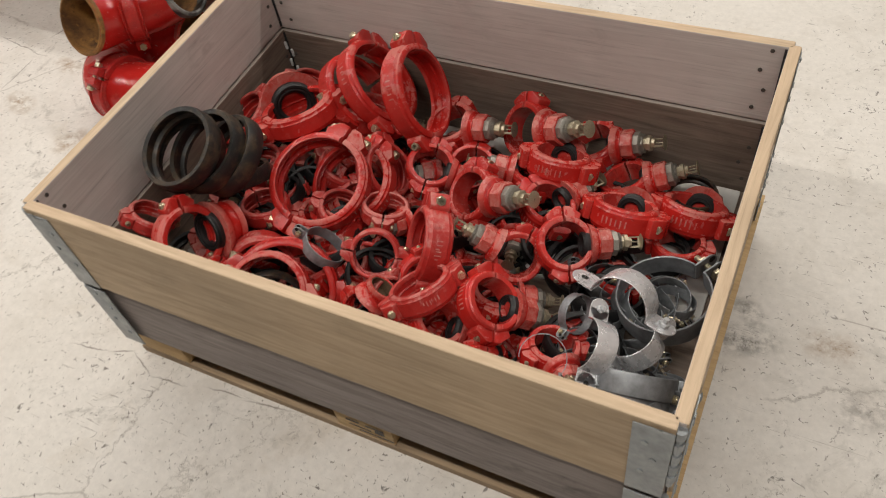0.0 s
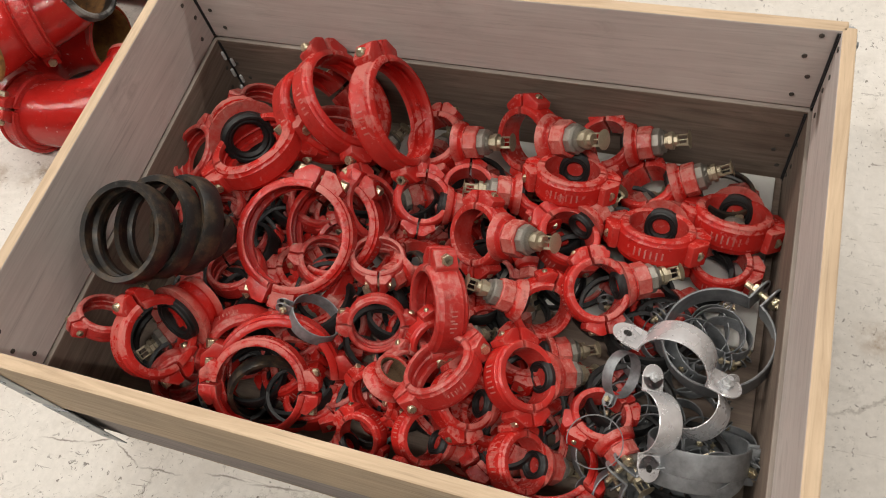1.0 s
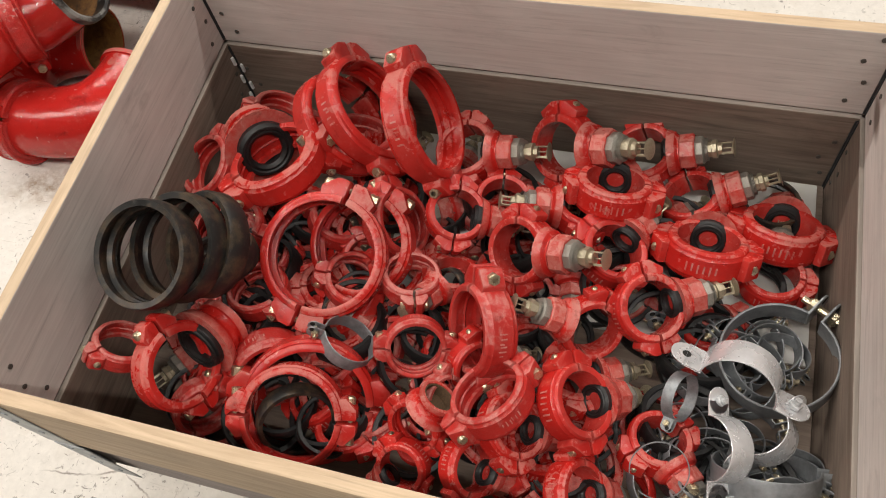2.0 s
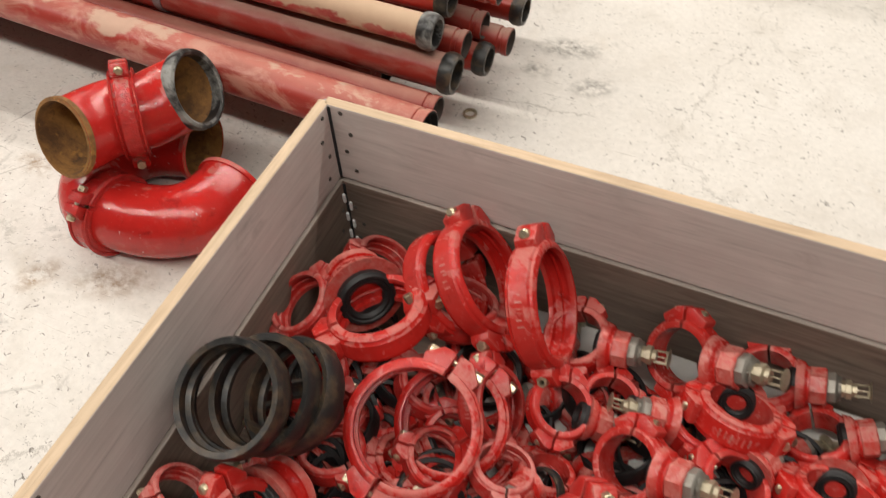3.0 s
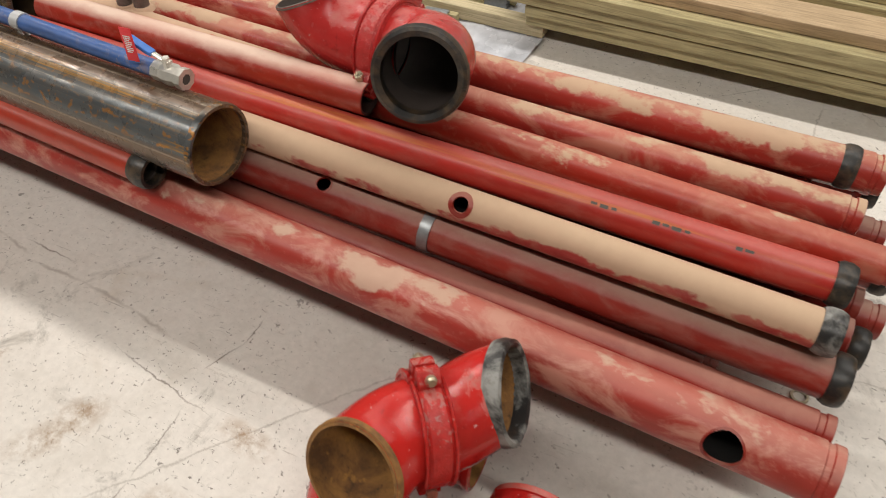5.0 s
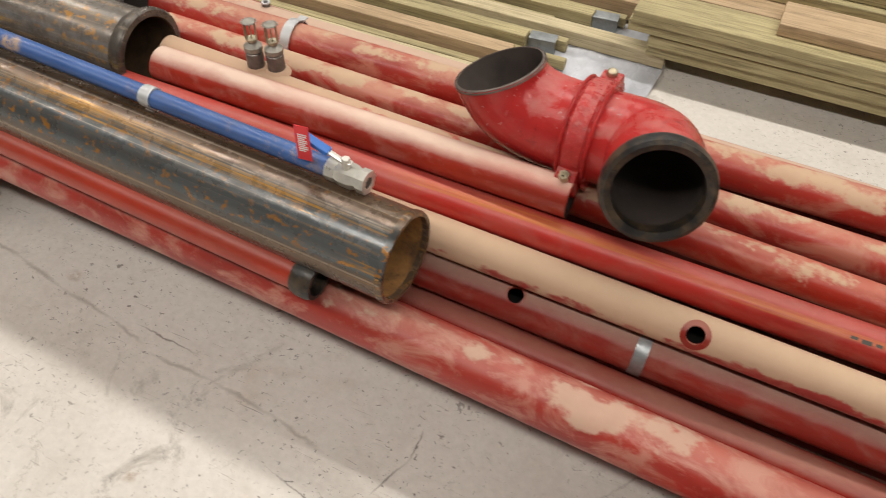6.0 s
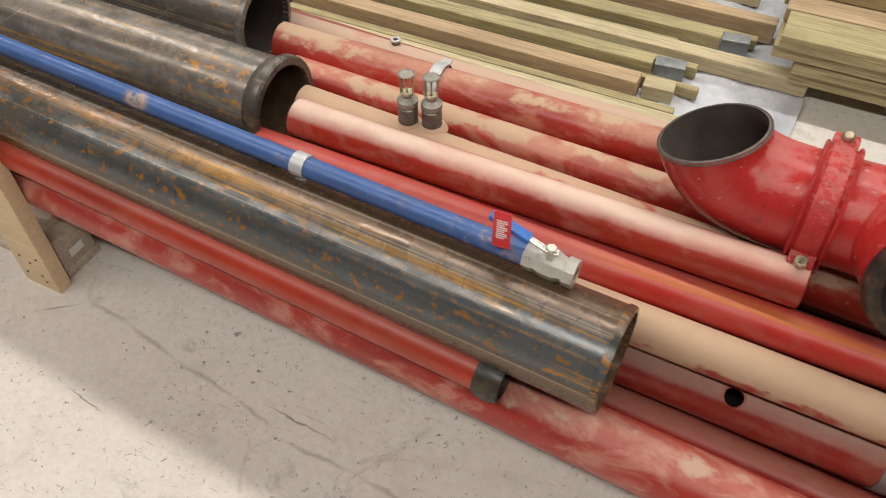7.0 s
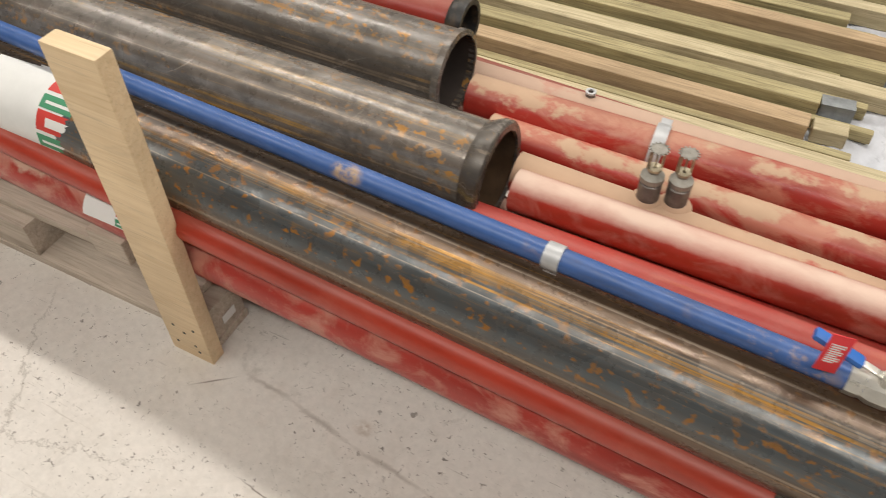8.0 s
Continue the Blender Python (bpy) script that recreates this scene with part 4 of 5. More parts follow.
place(big_coupling, 0.396, 0.149, 0.232, 39, 17, 14, 0.1086)
place(small_coupling, 0.310, 0.187, 0.235, 67, 2, 43, 0.0710)
place(small_coupling, 0.328, 0.630, 0.275, -22, 9, 3, 0.0742)
place(saddle, 0.236, 0.519, 0.347, -17, -3, 51, 0.0869)
place(saddle, 0.210, 0.130, 0.339, -41, 55, -50, 0.0719)
place(small_coupling, 0.125, 0.132, 0.370, 7, 41, 65, 0.0456)
place(small_coupling, 0.558, 0.257, 0.290, 45, 13, 17, 0.0508)
place(small_coupling, 0.658, 0.300, 0.310, -55, -40, 95, 0.0760)
place(small_coupling, 0.701, 0.191, 0.319, -33, -4, 54, 0.0632)
place(small_coupling, 0.512, 0.379, 0.270, -14, -14, -66, 0.0513)
place(small_coupling, 0.616, 0.189, 0.260, -54, 21, -89, 0.0441)
place(saddle, 0.587, 0.143, 0.262, 46, 15, -29, 0.0464)
place(tee_proto, 0.558, 0.508, 0.285, -19, 13, -84, 0.0532)
place(tee_proto, 0.627, 0.564, 0.255, -8, 5, -80, 0.0517)
place(tee_proto, 0.544, 0.649, 0.275, 13, 13, -87, 0.0587)
place(tee_proto, 0.717, 0.681, 0.285, 37, 42, -77, 0.0633)
place(tee_proto, 0.814, 0.593, 0.298, -29, 4, -1, 0.0655)
place(tee_proto, 0.689, 0.454, 0.300, 30, 34, -83, 0.0588)
place(tee_proto, 0.831, 0.483, 0.284, -10, 17, -31, 0.0566)
place(tee_proto, 0.976, 0.522, 0.273, -33, -1, -6, 0.0667)
place(tee_proto, 1.095, 0.599, 0.233, -32, -1, -8, 0.0685)
place(tee_proto, 0.900, 0.389, 0.302, -11, 27, -64, 0.0559)
place(tee_proto, 0.819, 0.215, 0.304, -39, 14, -68, 0.0588)
place(tee_proto, 0.731, 0.168, 0.267, -37, 5, -75, 0.0536)
place(tee_proto, 0.819, 0.347, 0.285, 38, -35, 72, 0.0512)
place(tee_proto, 0.683, 0.099, 0.260, -47, 8, -94, 0.0475)
place(tee_proto, 0.841, 0.097, 0.260, -49, 10, -79, 0.0512)
place(tee_proto, 0.947, 0.199, 0.245, 7, -15, -140, 0.0494)
place(tee_proto, 0.854, 0.711, 0.250, 17, 7, -84, 0.0582)
place(tee_proto, 0.948, 0.641, 0.232, 21, -9, -77, 0.0556)
place(tee_proto, 0.572, 0.412, 0.235, 22, 7, 155, 0.0464)
place(tee_proto, 1.089, 0.515, 0.225, -8, -2, -7, 0.0531)
place(tee_proto, 0.769, 0.570, 0.265, 13, 10, 103, 0.0552)
place(tee_proto, 0.805, 0.269, 0.250, -18, -10, -60, 0.0502)
place(tee_proto, 0.648, 0.263, 0.250, -47, 44, -93, 0.0480)
place(tee_proto, 0.579, 0.082, 0.235, -34, -20, 142, 0.0426)
place(small_coupling, 0.230, 0.097, 0.250, -65, 30, -115, 0.0517)
place(small_coupling, 0.144, 0.419, 0.250, -8, -1, -10, 0.0667)
place(small_coupling, 0.085, 0.516, 0.300, 20, 22, -102, 0.0629)
place(small_coupling, 0.164, 0.665, 0.285, -11, 33, 23, 0.0581)
place(small_coupling, 0.251, 0.308, 0.260, -7, -8, -28, 0.0545)
place(small_coupling, 0.399, 0.371, 0.235, 0, 25, 11, 0.0527)
place(small_coupling, 0.453, 0.483, 0.265, 46, -33, 122, 0.0657)
place(small_coupling, 0.330, 0.491, 0.225, -17, 23, -13, 0.0578)
place(gasket, 0.153, 0.256, 0.455, 12, 26, -75, 0.0856)
place(gasket, 0.175, 0.293, 0.420, 19, 22, -73, 0.0883)
place(gasket, 0.200, 0.320, 0.390, 31, 18, -71, 0.0874)
place(gasket, 0.141, 0.269, 0.425, 9, 26, -75, 0.0841)
place(gasket, 0.190, 0.319, 0.330, -25, -16, 2, 0.0756)
place(gasket, 0.386, 0.114, 0.235, 58, 29, 25, 0.0644)
place(gasket, 1.080, 0.669, 0.215, -1, 6, 15, 0.0511)
place(gasket, 0.578, 0.384, 0.250, 39, -35, -9, 0.0364)
place(strap_clamp, 1.100, 0.361, 0.260, -6, -6, 56, 0.0857)
place(wide_clamp, 1.040, 0.295, 0.310, 62, 5, -16, 0.0563)
place(wide_clamp, 1.020, 0.190, 0.315, 127, -17, 98, 0.0460)
place(wide_clamp, 1.085, 0.237, 0.280, 31, 17, -128, 0.0422)
place(strap_clamp, 1.068, 0.096, 0.235, -34, -22, 158, 0.0715)
place(strap_clamp, 0.966, 0.268, 0.275, -63, 10, -104, 0.0370)
place(strap_clamp, 1.096, 0.182, 0.255, -57, -1, 7, 0.0740)
place(strap_clamp, 1.092, 0.164, 0.235, -58, -0, 8, 0.0713)
place(strap_clamp, 1.122, 0.197, 0.225, -31, -35, -23, 0.0601)
place(strap_clamp, 1.114, 0.385, 0.225, -7, -20, -84, 0.0405)
place(strap_clamp, 0.442, 0.245, 0.275, 26, -38, -178, 0.0471)
place(strap_clamp, 1.122, 0.151, 0.250, -24, 40, 105, 0.0431)
place(wire_loop, 0.949, 0.145, 0.305, -31, 13, -146, 0.0414)

# fittings lower in the heap
deep = random.Random(5)
for k in range(110):
    kind = deep.choice((tee_proto, tee_proto, small_coupling, big_coupling, gap_shade_ring, gap_shade_ring))
    fx, fy = deep.uniform(0.12, 1.02), deep.uniform(0.12, 0.64)
    if fx > 0.88 and fy > 0.42:
        continue
    size = 0.082 if kind is big_coupling else deep.uniform(0.046, 0.056)
    place(kind, fx, fy, deep.uniform(0.174, 0.204), deep.uniform(-24, 24), deep.uniform(-24, 24), deep.choice((20, 70, -30, 200, 250, 150)) + deep.uniform(-30, 30), size)
for k in range(30):
    place(strap_clamp, deep.uniform(0.96, 1.12), deep.uniform(0.09, 0.42), deep.uniform(0.185, 0.225), deep.uniform(-35, 35), deep.uniform(-35, 35), deep.uniform(0, 360), deep.uniform(0.038, 0.055))
# Extra black rings are added so that the gaps look shaded.
for k in range(60):
    place(gap_shade_ring, deep.uniform(0.12, 1.10), deep.uniform(0.10, 0.62), deep.uniform(0.185, 0.225), deep.uniform(-22, 22), deep.uniform(-22, 22), 0, deep.uniform(0.05, 0.075))


# ---- pipes ----
def pipe(label, y, z, dy, dz, r, x0, x1, material, inside=M_DARK_IN, groove=True, wall=0.004, group="pipes on the stack", name="pipe", holes=(), ring=0.0035):
    """A straight pipe; y and z are its axis at x = -1, dy and dz its slopes."""
    a = Vector((x0, y + (x0 + 1) * dy, z + (x0 + 1) * dz))
    b = Vector((x1, y + (x1 + 1) * dy, z + (x1 + 1) * dz))
    p = thing(name, label, "pipe", group, along(b, b - a))
    n = (b - a).length
    stops = [-n, -n * 0.5]
    radii = [r, r]
    if groove:
        stops += [-0.030, -0.028, -0.018, -0.016, -0.001, 0.0]
        radii += [r, r - 0.003, r - 0.003, r, r, r - 0.0015]
    else:
        stops += [-0.002, 0.0]
        radii += [r, r - 0.0015]
    if holes:
        extra = sorted(-back + k * size * 0.14 for back, turn, size in holes for k in range(-9, 10))
        keep = sorted(list(zip(stops, radii)) + [(e, r) for e in extra])
        stops, radii = [k[0] for k in keep], [k[1] for k in keep]
    bm = tube([(0, 0, s) for s in stops], radii, wall, 96 if holes else 44)
    gone = []
    for f in bm.faces:
        c = f.calc_center_median()
        for back, turn, size in holes:
            t = (math.atan2(c.y, c.x) - radians(turn) + math.pi) % (2 * math.pi) - math.pi
            if abs(t) < 1.2 and math.hypot(c.z + back, r * math.sin(t)) < size:
                gone.append(f)
                break
    bmesh.ops.delete(bm, geom=gone, context="FACES")
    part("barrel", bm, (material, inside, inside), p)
    for back, turn, size in holes:
        opening_rim(p, back, r, size, turn, wall, ring)
    return p


def end_seal(p, r, back=0.0, wide=0.03, label="black rubber end seal", rubber=None):
    part("end_seal", lathe([(r * 0.86, back - wide), (r + 0.003, back - wide), (r + 0.007, back - wide * 0.7), (r + 0.007, back - wide * 0.2), (r + 0.003, back + 0.004), (r * 0.86, back + 0.004)], 36), rubber or M_RUBBER_OLD, p, label)


def opening_rim(p, back, r, size, turn, wall, ring=0.0035):
    """The cut edge of a round opening, which follows the curve of the pipe."""
    bm = bmesh.new()
    seg, rings = 40, []
    for k in range(seg):
        a = 2 * math.pi * k / seg
        loop = []
        for rad, out in ((size - 0.0005, 0.0012), (size + ring, 0.0010), (size + ring, -wall), (size - 0.0005, -wall)):
            t = math.asin(max(-0.99, min(0.99, rad * math.sin(a) / r))) + radians(turn)
            loop.append(bm.verts.new(((r + out) * math.cos(t), (r + out) * math.sin(t), -back + rad * math.cos(a))))
        rings.append(loop)
    for k in range(seg):
        u, v = rings[k], rings[(k + 1) % seg]
        for i in range(4):
            bm.faces.new((u[i], v[i], v[(i + 1) % 4], u[(i + 1) % 4]))
    bmesh.ops.recalc_face_normals(bm, faces=bm.faces)
    part("opening_rim", bm, M_PIPE_RED, p, "cut edge of a round opening")


SL = -0.033
p1 = pipe("long dusty red pipe with a cut opening near its end", 1.111, 0.247, -0.033, -0.022, 0.055, -6.0, 0.060, M_PIPE_FRONT, M_HOLE_SHADE, holes=((0.177, 158, 0.033),))
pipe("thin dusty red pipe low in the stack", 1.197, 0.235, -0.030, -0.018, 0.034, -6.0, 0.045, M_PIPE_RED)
p3 = pipe("dark red dusty pipe with a steel strap", 1.250, 0.300, 0.016, -0.052, 0.044, -6.0, 0.045, M_PIPE_DULL, M_HOLE_SHADE, holes=((1.065, 115, 0.016),))
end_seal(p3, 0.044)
p4 = pipe("beige-coated pipe with a round cut opening", 1.262, 0.386, 0.004, -0.034, 0.0366, -1.95, 0.0, M_PIPE_TAN, M_HOLE_SHADE, holes=((0.70, 138, 0.0165),), ring=0.009)
end_seal(p4, 0.0366, 0.0, 0.034, "whitened rubber end seal", M_RUBBER_PALE)
p5 = pipe("red pipe with an orange streak and a rubber end seal", 1.334, 0.414, 0.026, -0.034, 0.036, -1.97, -0.002, M_PIPE_STREAK)
end_seal(p5, 0.036)
for k, (back, run) in enumerate(((0.470, 0.012), (0.452, 0.016), (0.430, 0.010), (0.352, 0.014), (0.333, 0.012), (0.316, 0.018), (0.292, 0.010), (0.200, 0.012), (0.184, 0.016))):
    part("printed_mark", slab(0.0350, -0.0035, -back, 0.0364, 0.0035 if k % 2 else 0.0015, -back + run, 0.0, m=pose(0, 0, 0, 0, 0, 128)), M_INK, p5, "worn dark printing along the pipe", smooth=None)
pipe("dusty red pipe in the upper layer", 1.442, 0.425, 0.016, -0.055, 0.036, -1.93, 0.085, M_PIPE_RUBBED)
pipe("red and beige pipe in the upper layer", 1.552, 0.411, 0.015, -0.034, 0.037, -2.03, -0.003, M_PIPE_BEIGE)
pipe("thin beige pipe sunk between two red pipes", 1.390, 0.362, 0.020, -0.038, 0.032, -1.9, -0.06, M_PIPE_TAN)
# The three dull pipes are added to darken gaps that showed bright floor.
pipe("added dull red pipe plugging a gap below the upper layer", 1.500, 0.345, 0.018, -0.036, 0.036, -1.9, -0.07, M_PIPE_DULL)
pipe("added dull red pipe plugging the gap between two red pipes", 1.606, 0.350, 0.036, -0.034, 0.043, -1.9, -0.08, M_PIPE_DULL)
pipe("added dull red pipe closing the gap under the beige-dusted one", 1.690, 0.339, 0.045, -0.036, 0.036, -1.9, -0.10, M_PIPE_DULL)
p8 = pipe("beige-dusted red pipe with a rubber seal", 1.655, 0.426, 0.05, -0.036, 0.042, -2.10, 0.025, M_PIPE_BEIGE)
end_seal(p8, 0.040, -0.06)
pipe("far dusty beige pipe behind the stack", 1.760, 0.36, 0.02, -0.027, 0.042, -5.5, 0.02, M_PIPE_PINK)
# The last two are unseen, added to stop lamp light under the stack.
for ly, lz, lend, seal in ((1.36, 0.262, 0.035, 0), (1.397, 0.205, 0.076, 1), (1.455, 0.258, 0.045, 0), (1.487, 0.205, 0.103, 0), (1.60, 0.228, 0.098, 1), (1.69, 0.250, 0.073, 0), (1.83, 0.262, 0.043, 1), (1.30, 0.165, -0.16, 0), (1.215, 0.115, -0.20, 0)):
    q = pipe("red pipe in the lower layer, partly unseen ones added to block light", ly, lz + 0.036, 0.0, SL, 0.036, -4.5, lend, M_PIPE_RED if seal else M_PIPE_DULL)
    if seal:
        end_seal(q, 0.036)
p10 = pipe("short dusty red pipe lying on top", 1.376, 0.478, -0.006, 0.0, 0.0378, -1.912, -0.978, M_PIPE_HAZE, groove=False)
p2 = pipe("red pipe with a black rubber end seal", 1.076, 0.345, -0.036, -0.030, 0.034, -6.0, -1.352, M_PIPE_ORANGE)
end_seal(p2, 0.034, 0.0, 0.04)
rusty_pipe = pipe("large rusty grey steel pipe on top of the stack", 1.136, 0.438, -0.048, 0.0, 0.0855, -6.0, -1.197, M_RUSTY, M_RUST_IN, False, 0.006, "bare steel pipes")
part("end_bead", lathe([(0.079, -0.012), (0.088, -0.012), (0.088, -0.004), (0.0855, 0.001), (0.079, 0.001)], 40), M_RUSTY, rusty_pipe)
flanged = pipe("large grey steel pipe with a flared rim", 1.387, 0.478, -0.012, -0.004, 0.085, -6.0, -1.955, M_GREY, M_BORE, False, 0.006, "bare steel pipes")
part("flared_rim", lathe([(0.080, -0.035), (0.0862, -0.035), (0.097, -0.012), (0.097, 0.0), (0.093, 0.004), (0.080, 0.004)], 40), M_RIM, flanged)
dark_pipe = pipe("dark grey steel pipe behind the flared one", 1.585, 0.500, -0.01, -0.004, 0.084, -6.0, -2.13, M_GREY, M_DARK_IN, False, 0.006, "bare steel pipes")
part("end_bead", lathe([(0.078, -0.014), (0.088, -0.014), (0.088, 0.0), (0.078, 0.002)], 40), M_GREY, dark_pipe)
far_red = pipe("bright red pipe behind the dark steel pipe", 1.745, 0.51, 0.0, -0.004, 0.05, -6.0, -2.18, M_PIPE_RED)
end_seal(far_red, 0.05)


def at_x(p, x):
    """How far back from a pipe's right end lies the given x."""
    return p.matrix_basis.translation.x - x


def band(p, back, r, label, wide=0.024, metal=M_STRAP):
    b = part("steel_strap", lathe([(r + 0.0005, -wide / 2), (r + 0.003, -wide / 2), (r + 0.0035, 0.0), (r + 0.003, wide / 2), (r + 0.0005, wide / 2)], 36, m=Matrix.Translation((0, 0, -back))), metal, p, label)
    return b


band(p3, at_x(p3, -0.775), 0.044, "grey steel strap round the pipe", metal=M_HINGE)
sb = band(p8, at_x(p8, -1.735), 0.046, "thin galvanised hanger strap")
part("strap_ear", slab(-0.004, -0.004, -0.010, 0.022, -0.001, 0.010, 0.001, m=Matrix.Translation((0.03, 0.036, -at_x(p8, -1.735)))), M_STRAP, sb)

# two sprinkler heads standing on the dusty pipe
for sx, sy in ((-1.704, 1.442), (-1.660, 1.452)):
    s = thing("upright_sprinkler", "upright brass sprinkler head standing on a dusty pipe", "sprinkler", "sprinklers on the pipe", pose(sx, sy, 0.496, 0, 0, 25))
    part("socket", lathe([(0.004, -0.004), (0.0185, -0.004), (0.0185, 0.038), (0.0165, 0.040), (0.004, 0.040)], 20), M_SOCKET, s)
    part("weld_bead", lathe([(0.018, -0.006), (0.030, -0.006), (0.025, 0.002), (0.0190, 0.006)], 20), M_PIPE_TAN, s)
    part("adapter", lathe([(0.004, 0.040), (0.0155, 0.040), (0.0195, 0.044), (0.0195, 0.053), (0.015, 0.056), (0.009, 0.060), (0.009, 0.066), (0.004, 0.066)], 16), M_MALLEABLE, s)
    head = part("head", lathe([(0.003, 0.066), (0.012, 0.066), (0.012, 0.070), (0.003, 0.070)], 16), M_BRASS, s)
    for q in (0, 180):
        arm = slab(0.0088, -0.0022, 0.068, 0.0120, 0.0022, 0.105, 0.0008, m=pose(0, 0, 0, 0, 0, q))
        slab(0.0, -0.0022, 0.103, 0.0118, 0.0022, 0.1065, 0.0008, arm, pose(0, 0, 0, 0, 0, q))
        part("frame_arm", arm, M_BRASS, head)
    part("bulb", rod(0.0016, 0.070, 0.104, 8), M_BRASS, head)
    disc = rod(0.0135, 0.1070, 0.1082, 20)
    for q in range(14):
        slab(0.012, -0.0017, 0.1070, 0.0165, 0.0017, 0.1082, 0.0, disc, pose(0, 0, 0, 0, 0, q * 360 / 14))
    part("deflector", disc, M_MALLEABLE, head)

# threaded socket on the far pipe
sock = thing("pipe_socket", "small grey threaded socket on the far dusty pipe", "pipe socket", m=pose(-1.905, 1.752, 0.421) @ Matrix.Scale(0.62, 4))
part("collar", lathe([(0.010, 0.0), (0.0165, 0.0), (0.0165, 0.020), (0.010, 0.020)], 20), M_SOCKET, sock)
part("rim", lathe([(0.010, 0.020), (0.0180, 0.020), (0.0180, 0.026), (0.010, 0.026)], 20), M_STRAP, sock)

# blue pipe with ball valve
BV0, BV1 = Vector((-6.0, 1.42, 0.56)), Vector((-1.345, 1.193, 0.541))
blue = thing("blue_pipe", "thin blue painted pipe with a ball valve at its end", "pipe", m=along(BV1, BV1 - BV0))
part("barrel", tube([(0, 0, -(BV1 - BV0).length), (0, 0, -2), (0, 0, 0)], [0.0185] * 3, 0.003, 24), (M_BLUE, M_DARK_IN, M_DARK_IN), blue)
clip = part("pipe_clip", lathe([(0.0187, -0.013), (0.0215, -0.013), (0.0215, 0.013), (0.0187, 0.013)], 24, m=Matrix.Translation((0, 0, -0.437))), M_STRAP, blue, "galvanised pipe clip with a bolt")
part("clip_ear", slab(-0.012, -0.045, -0.010, -0.009, -0.018, 0.010, 0.001, m=Matrix.Translation((0, 0, -0.437))), M_ZINC, clip)
part("clip_bolt", hexagon(0.007, -0.022, 0.008, Matrix.Translation((0, -0.034, -0.437)) @ pose(0, 0, 0, 0, 90, 0)), M_ZINC, clip)
valve = part("valve_body", lathe([(0.012, -0.022), (0.024, -0.022), (0.024, -0.004), (0.022, 0.0), (0.026, 0.012), (0.026, 0.034), (0.022, 0.044), (0.022, 0.048), (0.0255, 0.05), (0.0255, 0.068), (0.013, 0.068)], 8), M_NICKEL, blue, "nickel-plated ball valve", m=Matrix.Translation((0, 0, -0.006)) @ Matrix.Scale(0.90, 4))
# A dark plug stands in for the shade in the valve's open end.
part("bore", rod(0.0135, 0.05, 0.0665, 16), M_INK, valve)
part("stem", rod(0.009, 0.0, 0.040, 10, m=Matrix.Translation((-0.004, 0.0, 0.022)) @ pose(0, 0, 0, -90) @ Matrix.Scale(1, 4)), M_NICKEL, valve)
part("stem_nut", hexagon(0.009, 0.036, 0.046, Matrix.Translation((-0.004, 0, 0.022)) @ pose(0, 0, 0, -90)), M_NICKEL, valve)
lever = bmesh.new()
slab(-0.010, 0.034, 0.012, 0.004, 0.038, 0.034, 0.001, lever)
slab(-0.009, 0.035, -0.030, 0.003, 0.039, 0.014, 0.001, lever, Matrix.Rotation(radians(18), 4, "X"))
part("lever", lever, M_NICKEL, valve)
part("lever_grip", slab(-0.013, 0.031, -0.105, 0.007, 0.042, -0.028, 0.004, m=Matrix.Rotation(radians(18), 4, "X")), M_BLUE_GRIP, valve, "blue plastic lever grip")
tag = part("tag", slab(-0.016, 0.024, -0.076, -0.0145, 0.106, -0.046, 0.0005, m=pose(0, 0, 0, 0, 10, 0)), M_TAG, valve, "small red paper tag with white print")
for k in range(9):
    part("tag_bar", slab(-0.0168, 0.046 + k * 0.0048, -0.070, -0.0161, 0.0484 + k * 0.0048, -0.052 if k % 3 else -0.057, 0.0, m=pose(0, 0, 0, 0, 10, 0)), M_PAPER, tag, smooth=None)


